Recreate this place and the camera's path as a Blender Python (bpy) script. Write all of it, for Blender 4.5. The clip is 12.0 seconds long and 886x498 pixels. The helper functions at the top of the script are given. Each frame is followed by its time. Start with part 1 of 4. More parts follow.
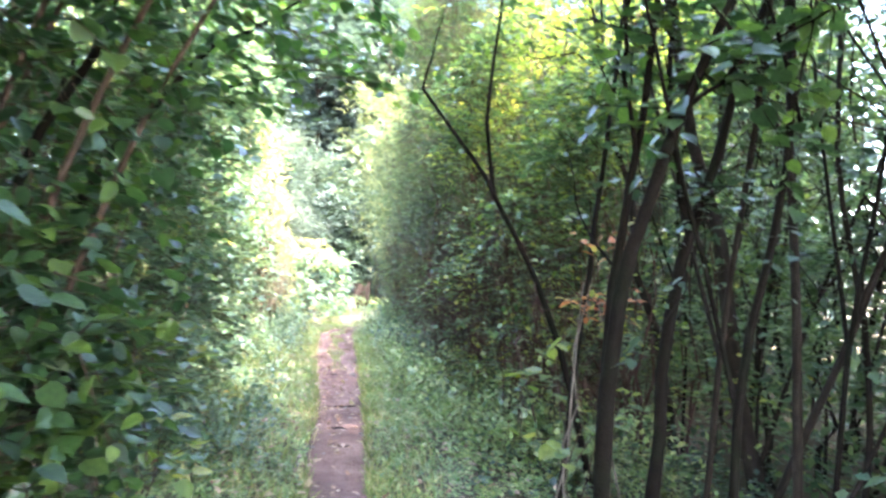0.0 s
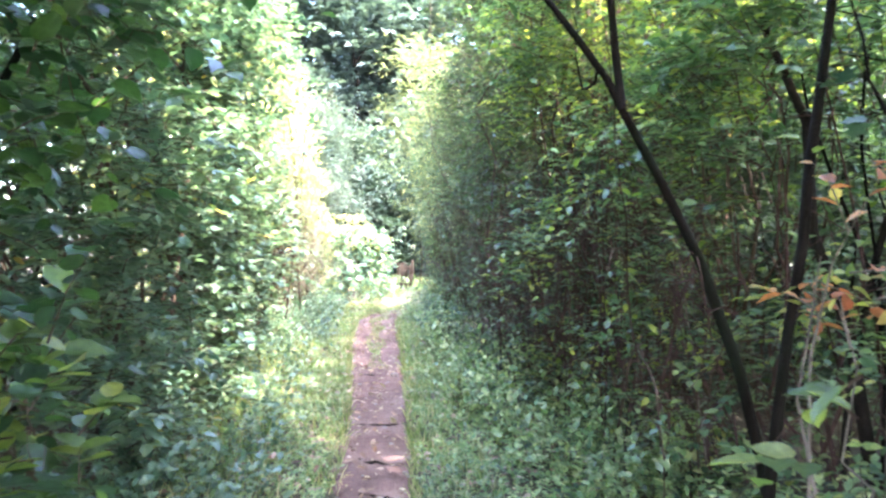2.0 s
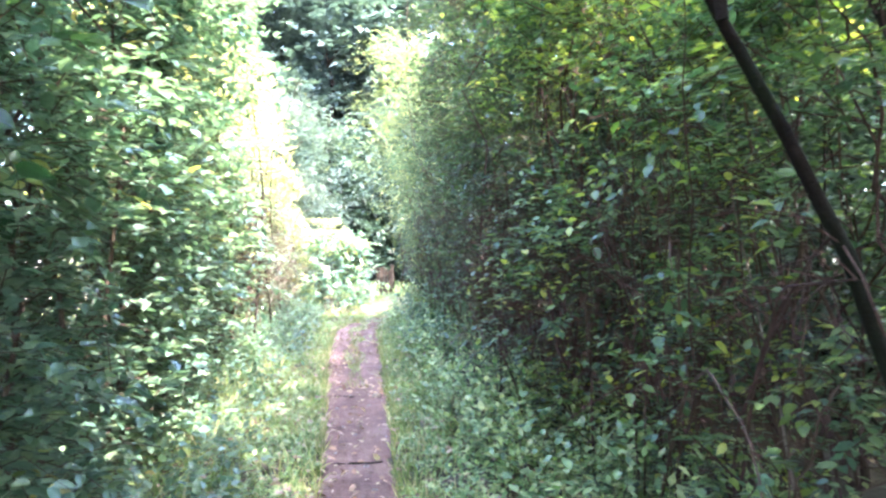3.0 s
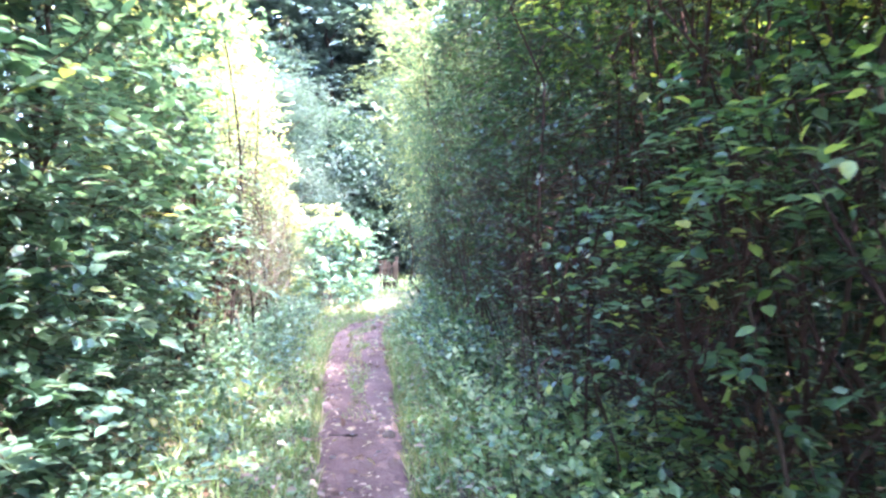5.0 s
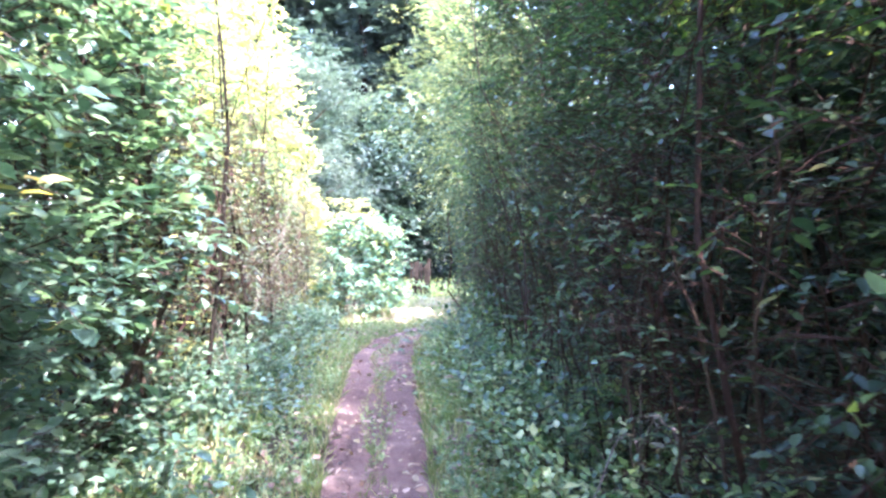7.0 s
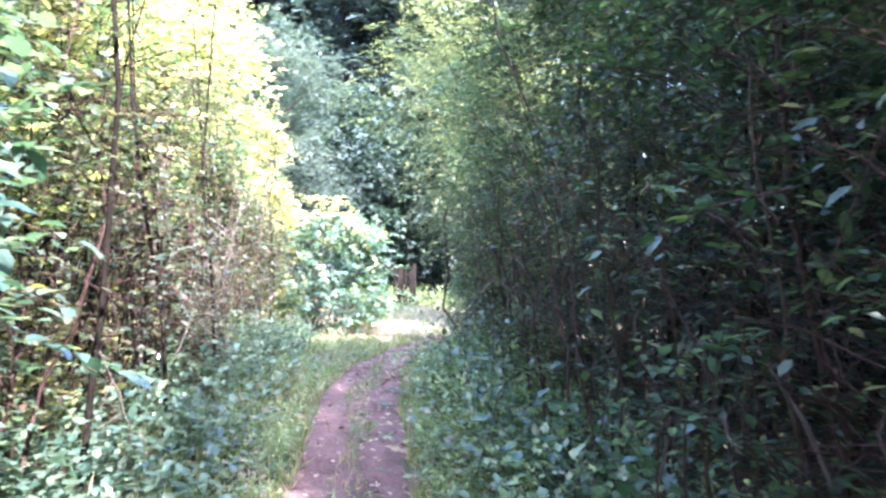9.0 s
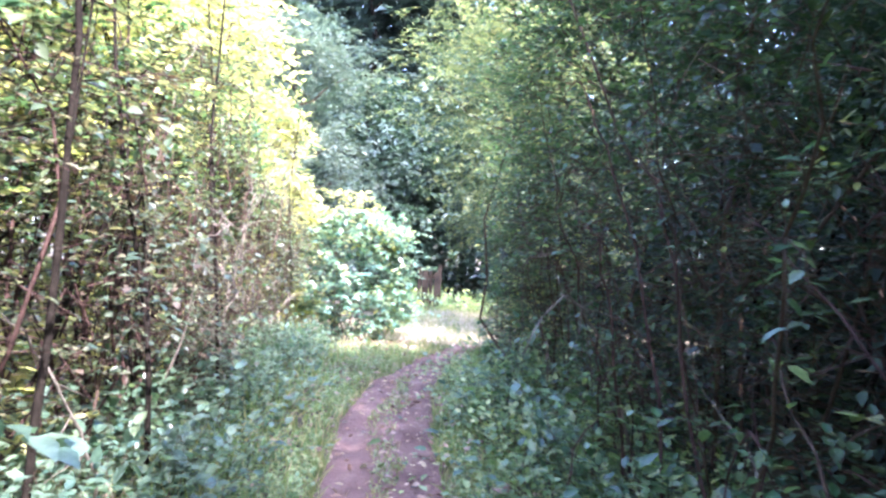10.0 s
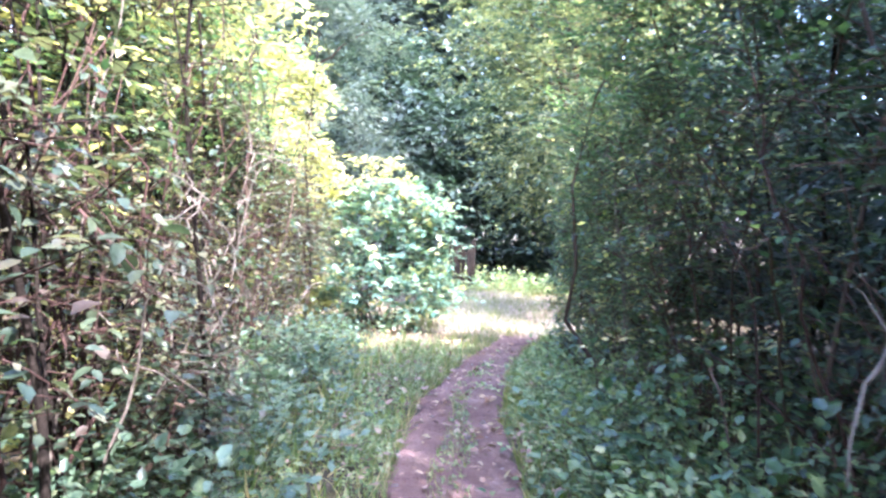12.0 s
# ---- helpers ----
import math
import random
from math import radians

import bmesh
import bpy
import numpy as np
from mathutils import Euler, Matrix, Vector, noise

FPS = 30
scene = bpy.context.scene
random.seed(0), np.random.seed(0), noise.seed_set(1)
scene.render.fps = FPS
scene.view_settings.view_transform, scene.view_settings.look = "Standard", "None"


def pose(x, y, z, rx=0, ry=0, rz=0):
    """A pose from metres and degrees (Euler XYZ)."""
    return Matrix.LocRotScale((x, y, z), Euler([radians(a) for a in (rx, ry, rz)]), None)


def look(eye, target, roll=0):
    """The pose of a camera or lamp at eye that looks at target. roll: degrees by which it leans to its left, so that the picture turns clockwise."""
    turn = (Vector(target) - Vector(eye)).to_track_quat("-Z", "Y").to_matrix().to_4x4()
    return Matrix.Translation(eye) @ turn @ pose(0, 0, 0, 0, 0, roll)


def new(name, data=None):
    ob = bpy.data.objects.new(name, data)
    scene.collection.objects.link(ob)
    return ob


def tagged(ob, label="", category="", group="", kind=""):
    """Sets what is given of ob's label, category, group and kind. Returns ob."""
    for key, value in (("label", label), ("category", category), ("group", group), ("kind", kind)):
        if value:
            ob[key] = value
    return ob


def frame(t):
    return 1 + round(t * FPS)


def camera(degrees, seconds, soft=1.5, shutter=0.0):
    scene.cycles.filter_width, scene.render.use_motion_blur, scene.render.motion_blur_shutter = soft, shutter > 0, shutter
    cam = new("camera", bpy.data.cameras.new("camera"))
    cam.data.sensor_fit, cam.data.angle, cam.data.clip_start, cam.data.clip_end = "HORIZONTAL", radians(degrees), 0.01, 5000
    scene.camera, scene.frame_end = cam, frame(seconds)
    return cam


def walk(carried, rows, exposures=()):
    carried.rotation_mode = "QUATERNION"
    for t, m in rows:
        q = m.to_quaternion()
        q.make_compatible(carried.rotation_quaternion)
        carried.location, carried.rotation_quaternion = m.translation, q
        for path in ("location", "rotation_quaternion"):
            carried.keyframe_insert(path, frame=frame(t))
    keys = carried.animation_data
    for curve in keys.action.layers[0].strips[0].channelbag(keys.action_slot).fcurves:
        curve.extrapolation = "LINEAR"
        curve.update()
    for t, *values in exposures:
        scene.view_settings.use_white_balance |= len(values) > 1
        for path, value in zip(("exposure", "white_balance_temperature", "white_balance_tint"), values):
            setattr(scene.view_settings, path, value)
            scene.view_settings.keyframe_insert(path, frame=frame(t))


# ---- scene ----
cam = camera(59.3, 12.0, soft=2.6, shutter=0.3)
METRES, EYE, TILT, LEAN, TURN = 12.0, 1.55, 1.3, -1.2, 0.0
ROWS = [
    (0.0, 0.0, 0.0, 0.0, 0.0, 0.0, -0.0),
    (0.5, -0.0027, 0.0425, -0.0034, -4.12, -2.49, 2.7),
    (1.0, -0.0097, 0.0818, -0.0041, 3.01, -3.42, 0.86),
    (1.5, -0.0126, 0.1239, -0.0063, -3.85, -2.76, 2.83),
    (2.0, -0.0155, 0.1623, -0.0061, 3.14, -1.63, 1.11),
    (2.5, -0.0222, 0.2054, -0.0083, -3.11, -1.07, 1.16),
    (3.0, -0.0257, 0.246, -0.0104, 1.55, -1.37, 2.3),
    (5.0, -0.0516, 0.413, -0.0195, 1.57, -1.88, 2.13),
    (5.5, -0.0596, 0.455, -0.0195, 1.97, -2.07, 0.13),
    (6.0, -0.0599, 0.4938, -0.0201, -2.22, -1.51, 2.4),
    (6.5, -0.0659, 0.5368, -0.0205, 3.18, -1.49, 0.02),
    (8.5, -0.0837, 0.7068, -0.0205, 4.39, -2.87, 1.31),
    (9.0, -0.093, 0.7455, -0.0222, 2.6, -1.58, 0.11),
    (9.5, -0.0992, 0.7885, -0.0227, 5.6, -1.2, 2.99),
    (10.0, -0.1108, 0.8254, -0.0231, 4.16, -1.54, -1.39),
    (10.5, -0.117, 0.8652, -0.0236, 3.74, -2.35, 2.24),
    (11.0, -0.1352, 0.9025, -0.0222, 10.19, -3.1, -1.37),
    (11.5, -0.1422, 0.942, -0.024, 4.8, -3.42, 2.11),
    (12.0, -0.1529, 0.9781, -0.0233, 5.38, -3.68, -0.32),
]
walk(cam, [(t, pose(0, 0, EYE, TILT, LEAN, TURN) @ pose(METRES * x, METRES * y, METRES * z, 90 + pitch, roll, yaw)) for t, x, y, z, yaw, pitch, roll in ROWS], [(0.0, 5.22, 6500, 18), (3.0, 5.2, 6000, 18), (5.0, 4.92, 5500, 23), (7.0, 4.66, 5500, 26), (12.0, 4.22, 5500, 27)])

# ---- world, sun, exposure ----
SUN_AZ, SUN_EL = -138.0, 52.0        # degrees left of the walk's direction, and height
world = bpy.data.worlds.new("sky")
scene.world = world
world.use_nodes = True
wn = world.node_tree.nodes
sky = wn.new("ShaderNodeTexSky")
sky.sky_type = "NISHITA"
sky.sun_disc = False
sky.sun_elevation = radians(SUN_EL)
sky.sun_rotation = radians(-SUN_AZ)
sky.dust_density = 2.0
wn["Background"].inputs["Strength"].default_value = 0.15
world.node_tree.links.new(sky.outputs[0], wn["Background"].inputs["Color"])
sun = new("sun", bpy.data.lights.new("sun", "SUN"))
sun.data.energy = 2.1
sun.data.angle = radians(0.6)
sun.data.color = (1.0, 0.93, 0.80)
saz, sel = radians(SUN_AZ), radians(SUN_EL)
sun.matrix_world = look((-30 * math.sin(saz) * math.cos(sel), 30 * math.cos(saz) * math.cos(sel), 30 * math.sin(sel)), (0, 0, 0))


# ---- materials ----
def nodes_of(name):
    mat = bpy.data.materials.new(name)
    mat.use_nodes = True
    nt = mat.node_tree
    return mat, nt, nt.nodes, nt.links, nt.nodes["Principled BSDF"]


def ramp(nt, colours, at=None):
    r = nt.nodes.new("ShaderNodeValToRGB")
    el = r.color_ramp.elements
    n = len(colours)
    at = at or [i / (n - 1) for i in range(n)]
    while len(el) < n:
        el.new(0.5)
    for e, c, p in zip(el, colours, at):
        e.position, e.color = p, (*c, 1)
    return r


def tex_noise(nt, scale, detail=4, rough=0.6, space="Object"):
    co = nt.nodes.new("ShaderNodeTexCoord")
    no = nt.nodes.new("ShaderNodeTexNoise")
    no.inputs["Scale"].default_value = scale
    no.inputs["Detail"].default_value = detail
    no.inputs["Roughness"].default_value = rough
    nt.links.new(co.outputs[space], no.inputs["Vector"])
    return no


def bump(nt, height, strength, dist, to):
    b = nt.nodes.new("ShaderNodeBump")
    b.inputs["Strength"].default_value = strength
    b.inputs["Distance"].default_value = dist
    nt.links.new(height, b.inputs["Height"])
    nt.links.new(b.outputs[0], to)
    return b


def leaf_material(name, colours, glow, rough=0.4, share=0.4, single=False, at=None):
    """Leaf: coloured leaf by leaf, glossy cuticle, light passing through."""
    mat, nt, n, l, p = nodes_of(name)
    if single:
        rnd = n.new("ShaderNodeObjectInfo").outputs["Random"]
    else:
        rnd = n.new("ShaderNodeNewGeometry").outputs["Random Per Island"]
    r = ramp(nt, [(a * 1.12, b, c * 1.3) for a, b, c in colours], at)
    l.new(rnd, r.inputs[0])
    patch = tex_noise(nt, 1.3, 3)
    mott = tex_noise(nt, 45, 3)
    pr = ramp(nt, [(0.62, 0.66, 0.7), (1.25, 1.2, 1.0)], [0.3, 0.72])
    l.new(patch.outputs["Fac"], pr.inputs[0])
    mr = ramp(nt, [(0.72, 0.75, 0.7), (1.2, 1.15, 1.1)], [0.3, 0.7])
    l.new(mott.outputs["Fac"], mr.inputs[0])
    m1 = n.new("ShaderNodeMixRGB")
    m1.blend_type = "MULTIPLY"
    m1.inputs[0].default_value = 1
    l.new(r.outputs[0], m1.inputs[1])
    l.new(pr.outputs[0], m1.inputs[2])
    m2 = n.new("ShaderNodeMixRGB")
    m2.blend_type = "MULTIPLY"
    m2.inputs[0].default_value = 1
    l.new(m1.outputs[0], m2.inputs[1])
    l.new(mr.outputs[0], m2.inputs[2])
    l.new(m2.outputs[0], p.inputs["Base Color"])
    p.inputs["Roughness"].default_value = rough
    p.inputs["Specular IOR Level"].default_value = 0.5
    bump(nt, mott.outputs["Fac"], 0.5, 0.004, p.inputs["Normal"])
    tr = n.new("ShaderNodeBsdfTranslucent")
    m3 = n.new("ShaderNodeMixRGB")
    m3.blend_type = "MULTIPLY"
    m3.inputs[0].default_value = 1
    m3.inputs[2].default_value = (*glow, 1)
    l.new(m2.outputs[0], m3.inputs[1])
    l.new(m3.outputs[0], tr.inputs["Color"])
    mix = n.new("ShaderNodeMixShader")
    mix.inputs[0].default_value = share
    l.new(p.outputs[0], mix.inputs[1])
    l.new(tr.outputs[0], mix.inputs[2])
    l.new(mix.outputs[0], n["Material Output"].inputs["Surface"])
    return mat


def bark_material(name, dark, light, scale=14, moss=None):
    mat, nt, n, l, p = nodes_of(name)
    a = tex_noise(nt, scale, 6, 0.7)
    b = tex_noise(nt, scale * 7, 4)
    r = ramp(nt, [dark, light], [0.3, 0.75])
    l.new(a.outputs["Fac"], r.inputs[0])
    out = r.outputs[0]
    if moss:
        c = tex_noise(nt, 3.0, 4)
        mr = ramp(nt, [(0, 0, 0), (1, 1, 1)], [0.5, 0.66])
        l.new(c.outputs["Fac"], mr.inputs[0])
        m = n.new("ShaderNodeMixRGB")
        l.new(mr.outputs[0], m.inputs[0])
        l.new(out, m.inputs[1])
        m.inputs[2].default_value = (*moss, 1)
        out = m.outputs[0]
    l.new(out, p.inputs["Base Color"])
    p.inputs["Roughness"].default_value = 0.85
    p.inputs["Specular IOR Level"].default_value = 0.07
    add = n.new("ShaderNodeMath")
    l.new(a.outputs["Fac"], add.inputs[0])
    l.new(b.outputs["Fac"], add.inputs[1])
    bump(nt, add.outputs[0], 0.7, 0.01, p.inputs["Normal"])
    return mat


def soil_material(name, colours, fine, stones):
    mat, nt, n, l, p = nodes_of(name)
    a = tex_noise(nt, 2.2, 5, 0.65)
    b = tex_noise(nt, fine, 5, 0.7)
    r = ramp(nt, colours)
    mixf = n.new("ShaderNodeMath")
    mixf.operation = "MULTIPLY_ADD"
    mixf.inputs[1].default_value = 0.55
    l.new(a.outputs["Fac"], mixf.inputs[0])
    half = n.new("ShaderNodeMath")
    half.operation = "MULTIPLY"
    half.inputs[1].default_value = 0.45
    l.new(b.outputs["Fac"], half.inputs[0])
    l.new(half.outputs[0], mixf.inputs[2])
    spread = n.new("ShaderNodeMapRange")
    spread.inputs["From Min"].default_value = 0.32
    spread.inputs["From Max"].default_value = 0.68
    l.new(mixf.outputs[0], spread.inputs["Value"])
    l.new(spread.outputs[0], r.inputs[0])
    v = n.new("ShaderNodeTexVoronoi")
    v.inputs["Scale"].default_value = stones
    co = n.new("ShaderNodeTexCoord")
    l.new(co.outputs["Object"], v.inputs["Vector"])
    l.new(r.outputs[0], p.inputs["Base Color"])
    p.inputs["Roughness"].default_value = 0.9
    p.inputs["Specular IOR Level"].default_value = 0.2
    add = n.new("ShaderNodeMath")
    l.new(b.outputs["Fac"], add.inputs[0])
    l.new(v.outputs["Distance"], add.inputs[1])
    bump(nt, add.outputs[0], 0.8, 0.02, p.inputs["Normal"])
    return mat


HAZEL = leaf_material("hazel_leaf", [(.018, .048, .022), (.028, .07, .028), (.045, .105, .034), (.09, .165, .035)], (2.0, 2.3, 1.0), .3, .34)
HAZEL_ONE = leaf_material("hazel_single_leaf", [(.018, .048, .022), (.028, .07, .028), (.045, .105, .034), (.10, .175, .035)], (2.0, 2.3, 1.0), .3, .34, single=True)
HEDGE = leaf_material("hedge_leaf", [(.035, .085, .04), (.055, .12, .05), (.085, .16, .065), (.14, .21, .075)], (1.9, 2.0, 1.2), .3, .38)
# hedge leaf made paler and bluer, skylight sheen painted into the colour
SKYLIT = leaf_material("skylit_hedge_leaf", [(.05, .105, .066), (.08, .15, .09), (.115, .195, .115), (.175, .25, .13)], (1.8, 2.0, 1.2), .3, .36)
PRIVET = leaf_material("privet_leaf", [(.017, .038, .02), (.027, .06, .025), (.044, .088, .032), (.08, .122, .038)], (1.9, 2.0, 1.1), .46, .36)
DULL = leaf_material("thicket_leaf", [(.032, .06, .032), (.055, .092, .047), (.09, .13, .064), (.155, .16, .085)], (1.9, 1.8, 1.1), .42, .36)
YELLOW = leaf_material("yellowing_leaf", [(.10, .17, .05), (.20, .26, .08), (.32, .33, .12), (.36, .29, .10)], (2.2, 2.0, .9), .42, .45)
# pale gold leaf: strong sunlight painted into the colour
GOLD = leaf_material("sun_painted_leaf", [(.23, .28, .11), (.38, .40, .18), (.51, .52, .28)], (1.85, 2.0, 1.05), .42, .48)
RUST = leaf_material("rusty_leaf", [(.24, .10, .045), (.38, .19, .08), (.44, .30, .14)], (2.0, 1.4, .8), .55, .4)
BROWN = leaf_material("withered_leaf", [(.055, .042, .026), (.10, .08, .045), (.08, .10, .045), (.06, .11, .05)], (1.6, 1.4, .9), .6, .3)
LAUREL = leaf_material("glossy_bush_leaf", [(.045, .115, .085), (.09, .19, .145), (.15, .265, .195), (.27, .36, .20)], (1.9, 2.0, 1.2), .3, .4)
IVY = leaf_material("ivy_leaf", [(.02, .05, .03), (.035, .08, .045), (.06, .11, .06)], (1.8, 2.0, 1.1), .3, .25)
HERB = leaf_material("herb_leaf", [(.085, .165, .075), (.15, .255, .11), (.23, .335, .15), (.35, .41, .21)], (2.0, 2.1, 1.0), .42, .36)
GRASS = leaf_material("grass_blade", [(.095, .175, .06), (.16, .25, .085), (.28, .33, .14), (.44, .42, .26)], (2.0, 2.0, .9), .45, .35)
# near-white blades: glare of sunlit ground painted into the colour
SUN_GRASS = leaf_material("sun_pale_blade", [(.30, .32, .20), (.46, .44, .33), (.58, .54, .44), (.66, .63, .54)], (1.8, 1.7, 1.2), .5, .35)
# yellow-green leaf with sunshine painted into its colour
LIME = leaf_material("sunlit_lime_leaf", [(.07, .13, .035), (.12, .20, .05), (.19, .27, .07), (.28, .31, .09)], (2.2, 2.2, .9), .38, .45)
SAGE = leaf_material("hawthorn_leaf", [(.06, .10, .05), (.10, .15, .075), (.16, .205, .105), (.25, .27, .13)], (2.0, 2.0, 1.1), .38, .42)
# dark wood leaf made paler and bluer, distance haze painted into the colour
FOREST = leaf_material("hazy_forest_leaf", [(.045, .08, .066), (.065, .105, .086), (.09, .135, .105)], (1.5, 1.7, 1.1), .55, .3)
# very dark leaf: the shade deep in hedge and wood, put into the colour
DARK = leaf_material("shaded_wood_leaf", [(.02, .042, .03), (.03, .06, .04), (.045, .082, .052)], (1.5, 1.7, 1.0), .5, .25)
PALE = leaf_material("silvery_leaf", [(.05, .085, .065), (.08, .12, .09), (.13, .17, .12)], (1.7, 1.8, 1.2), .45, .35)
FALLEN = leaf_material("fallen_leaf", [(.16, .10, .06), (.34, .24, .15), (.55, .47, .36), (.40, .38, .2)], (1.4, 1.2, .8), .6, .2, single=True)
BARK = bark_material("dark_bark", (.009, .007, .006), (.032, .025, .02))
# bark with moss patches, darkened well below its own tone to paint missing shade
SHADE_BARK = bark_material("shaded_mossy_bark", (.005, .004, .0033), (.013, .010, .008), 10, (.008, .010, .006))
STEM = bark_material("brown_stem", (.05, .034, .026), (.15, .105, .08), 25)
REDSTEM = bark_material("red_brown_stem", (.035, .021, .018), (.11, .065, .055), 25)
DEAD = bark_material("dead_wood", (.10, .085, .07), (.28, .24, .20), 25)
OLDWOOD = bark_material("weathered_board", (.024, .018, .015), (.07, .053, .043), 18)
SOIL = soil_material("path_soil", [(.05, .029, .026), (.145, .085, .075), (.22, .137, .122), (.36, .265, .235)], 70, 26)
LITTER = soil_material("litter_soil", [(.035, .029, .021), (.075, .062, .041), (.12, .10, .064), (.085, .095, .042)], 25, 18)
STONE = soil_material("pebble_stone", [(.22, .18, .17), (.32, .27, .26), (.42, .37, .35)], 40, 30)

# ---- lie of the land: a low crest along the walk, falling to the clearing ----
def rise(y):
    return np.interp(y, [-8, 2, 7, 15.5, 17.5, 20, 24, 30, 60], [0, 0, .09, .11, .05, -.08, -.2, -.25, -.25])


# ---- mesh building ----
UP = np.array([0.0, 0.0, 1.0])


def unit(v):
    return v / np.maximum(np.linalg.norm(v, axis=-1, keepdims=True), 1e-9)


class Shape:
    """Collects vertices and faces, and turns them into one mesh."""

    def __init__(self):
        self.v, self.tri, self.quad, self.n = [], [], [], 0

    def add(self, v, tri=None, quad=None):
        if tri is not None and len(tri):
            self.tri.append(np.asarray(tri) + self.n)
        if quad is not None and len(quad):
            self.quad.append(np.asarray(quad) + self.n)
        self.v.append(v)
        self.n += len(v)

    def mesh(self, name, smooth=True):
        me = bpy.data.meshes.new(name)
        v = np.concatenate(self.v).astype(np.float32)
        tri = np.concatenate(self.tri) if self.tri else np.zeros((0, 3), int)
        quad = np.concatenate(self.quad) if self.quad else np.zeros((0, 4), int)
        me.vertices.add(len(v))
        me.vertices.foreach_set("co", v.ravel())
        loops = np.concatenate([tri.ravel(), quad.ravel()]).astype(np.int32)
        me.loops.add(len(loops))
        me.loops.foreach_set("vertex_index", loops)
        me.polygons.add(len(tri) + len(quad))
        starts = np.concatenate([np.arange(len(tri)) * 3, len(tri) * 3 + np.arange(len(quad)) * 4]).astype(np.int32)
        me.polygons.foreach_set("loop_start", starts)
        me.polygons.foreach_set("use_smooth", np.full(len(starts), smooth))
        me.update(calc_edges=True)
        return me


def part(name, shape, mat, parent=None, label="", smooth=True, kind=""):
    me = shape.mesh(name, smooth) if isinstance(shape, Shape) else shape
    if not me.materials:
        me.materials.append(mat)
    ob = new(name, me)
    if parent is not None:
        ob.parent = parent
    return tagged(ob, label, kind=kind)


def tube(shape, pts, radii, sides=6, wob=0.0, rng=None):
    """A tapered limb through pts, closed at its ends by narrowing."""
    pts = np.asarray(pts, float)
    n = len(pts)
    radii = np.asarray(radii, float)
    d = unit(np.gradient(pts, axis=0))
    ref = np.where(np.abs(d[:, 2:3]) > 0.9, np.array([[1.0, 0, 0]]), UP[None])
    a = unit(np.cross(d, ref))
    b = np.cross(d, a)
    ang = np.arange(sides) * 2 * np.pi / sides
    r = radii[:, None] * np.ones((1, sides))
    if wob and rng is not None:
        r = r * (1 + wob * rng.standard_normal((n, sides)))
    v = pts[:, None] + r[..., None] * (np.cos(ang)[None, :, None] * a[:, None] + np.sin(ang)[None, :, None] * b[:, None])
    i, j = np.meshgrid(np.arange(n - 1), np.arange(sides), indexing="ij")
    k = (j + 1) % sides
    quad = np.stack([i * sides + j, i * sides + k, (i + 1) * sides + k, (i + 1) * sides + j], -1).reshape(-1, 4)
    caps = [[m * sides, m * sides + q, m * sides + q + 1] for m in (0, n - 1) for q in range(1, sides - 1)]
    shape.add(v.reshape(-1, 3), caps, quad)


def bent(rng, a, b, n=7, wander=0.06):
    """A crooked line from a to b."""
    a, b = np.asarray(a, float), np.asarray(b, float)
    u = np.linspace(0, 1, n)[:, None]
    off = np.cumsum(rng.standard_normal((n, 3)), 0) * wander * np.linalg.norm(b - a) / n
    off -= u * off[-1]
    return a + (b - a) * u + off


# leaf outlines: across, along, out of the plane; folded along the midrib
DIAMOND = (np.array([[0, 0, 0], [-.27, .42, .07], [.27, .42, .07], [0, 1, -.06]]), np.array([[0, 2, 3], [0, 3, 1]]))
OVAL = (np.array([[0, 0, 0], [-.21, .28, .05], [.21, .28, .05], [-.21, .62, .04], [.21, .62, .04], [0, 1, -.1]]), np.array([[0, 2, 4], [0, 4, 5], [0, 5, 3], [0, 3, 1]]))
OVATE = (np.array([[0, 0, 0], [-.25, .22, .06], [.25, .22, .06], [0, .5, -.02], [-.27, .58, .05], [.27, .58, .05], [0, 1, -.12]]),
         np.array([[0, 2, 3], [0, 3, 1], [1, 3, 4], [2, 5, 3], [4, 3, 6], [5, 6, 3]]))
ROUND = (np.array([[0, 0, 0], [-.28, .02, .05], [-.42, .25, .09], [-.44, .5, .08], [-.3, .76, .03], [-.12, .9, -.02], [0, 1.05, -.10],
                   [.12, .9, -.02], [.3, .76, .03], [.44, .5, .08], [.42, .25, .09], [.28, .02, .05], [0, .45, -.03]]),
         np.array([[i, 12, i + 1] for i in range(11)] + [[11, 12, 0]])[:, ::-1])
LOBED = (np.array([[0, 0, 0], [-.45, .1, .04], [-.25, .4, .02], [-.48, .62, .03], [-.16, .66, .0], [0, 1, -.06],
                   [.16, .66, .0], [.48, .62, .03], [.25, .4, .02], [.45, .1, .04], [0, .4, -.02]]),
         np.array([[i, 10, i + 1] for i in range(9)] + [[9, 10, 0]])[:, ::-1])
BLADE = (np.array([[-.035, 0, 0], [.035, 0, 0], [-.03, .5, .05], [.03, .5, .05], [0, 1, .28]]), np.array([[0, 1, 3], [0, 3, 2], [2, 3, 4]]))


def leaves(shape, outline, pos, tip, nrm, size):
    v, f = outline
    tip = unit(tip)
    side = unit(np.cross(tip, nrm))
    nrm = np.cross(side, tip)
    n = len(pos)
    s = size[:, None, None]
    out = pos[:, None] + s * (v[None, :, 0:1] * side[:, None] + v[None, :, 1:2] * tip[:, None] + v[None, :, 2:3] * nrm[:, None])
    tri = (np.arange(n) * len(v))[:, None, None] + f[None]
    shape.add(out.reshape(-1, 3), tri.reshape(-1, 3))


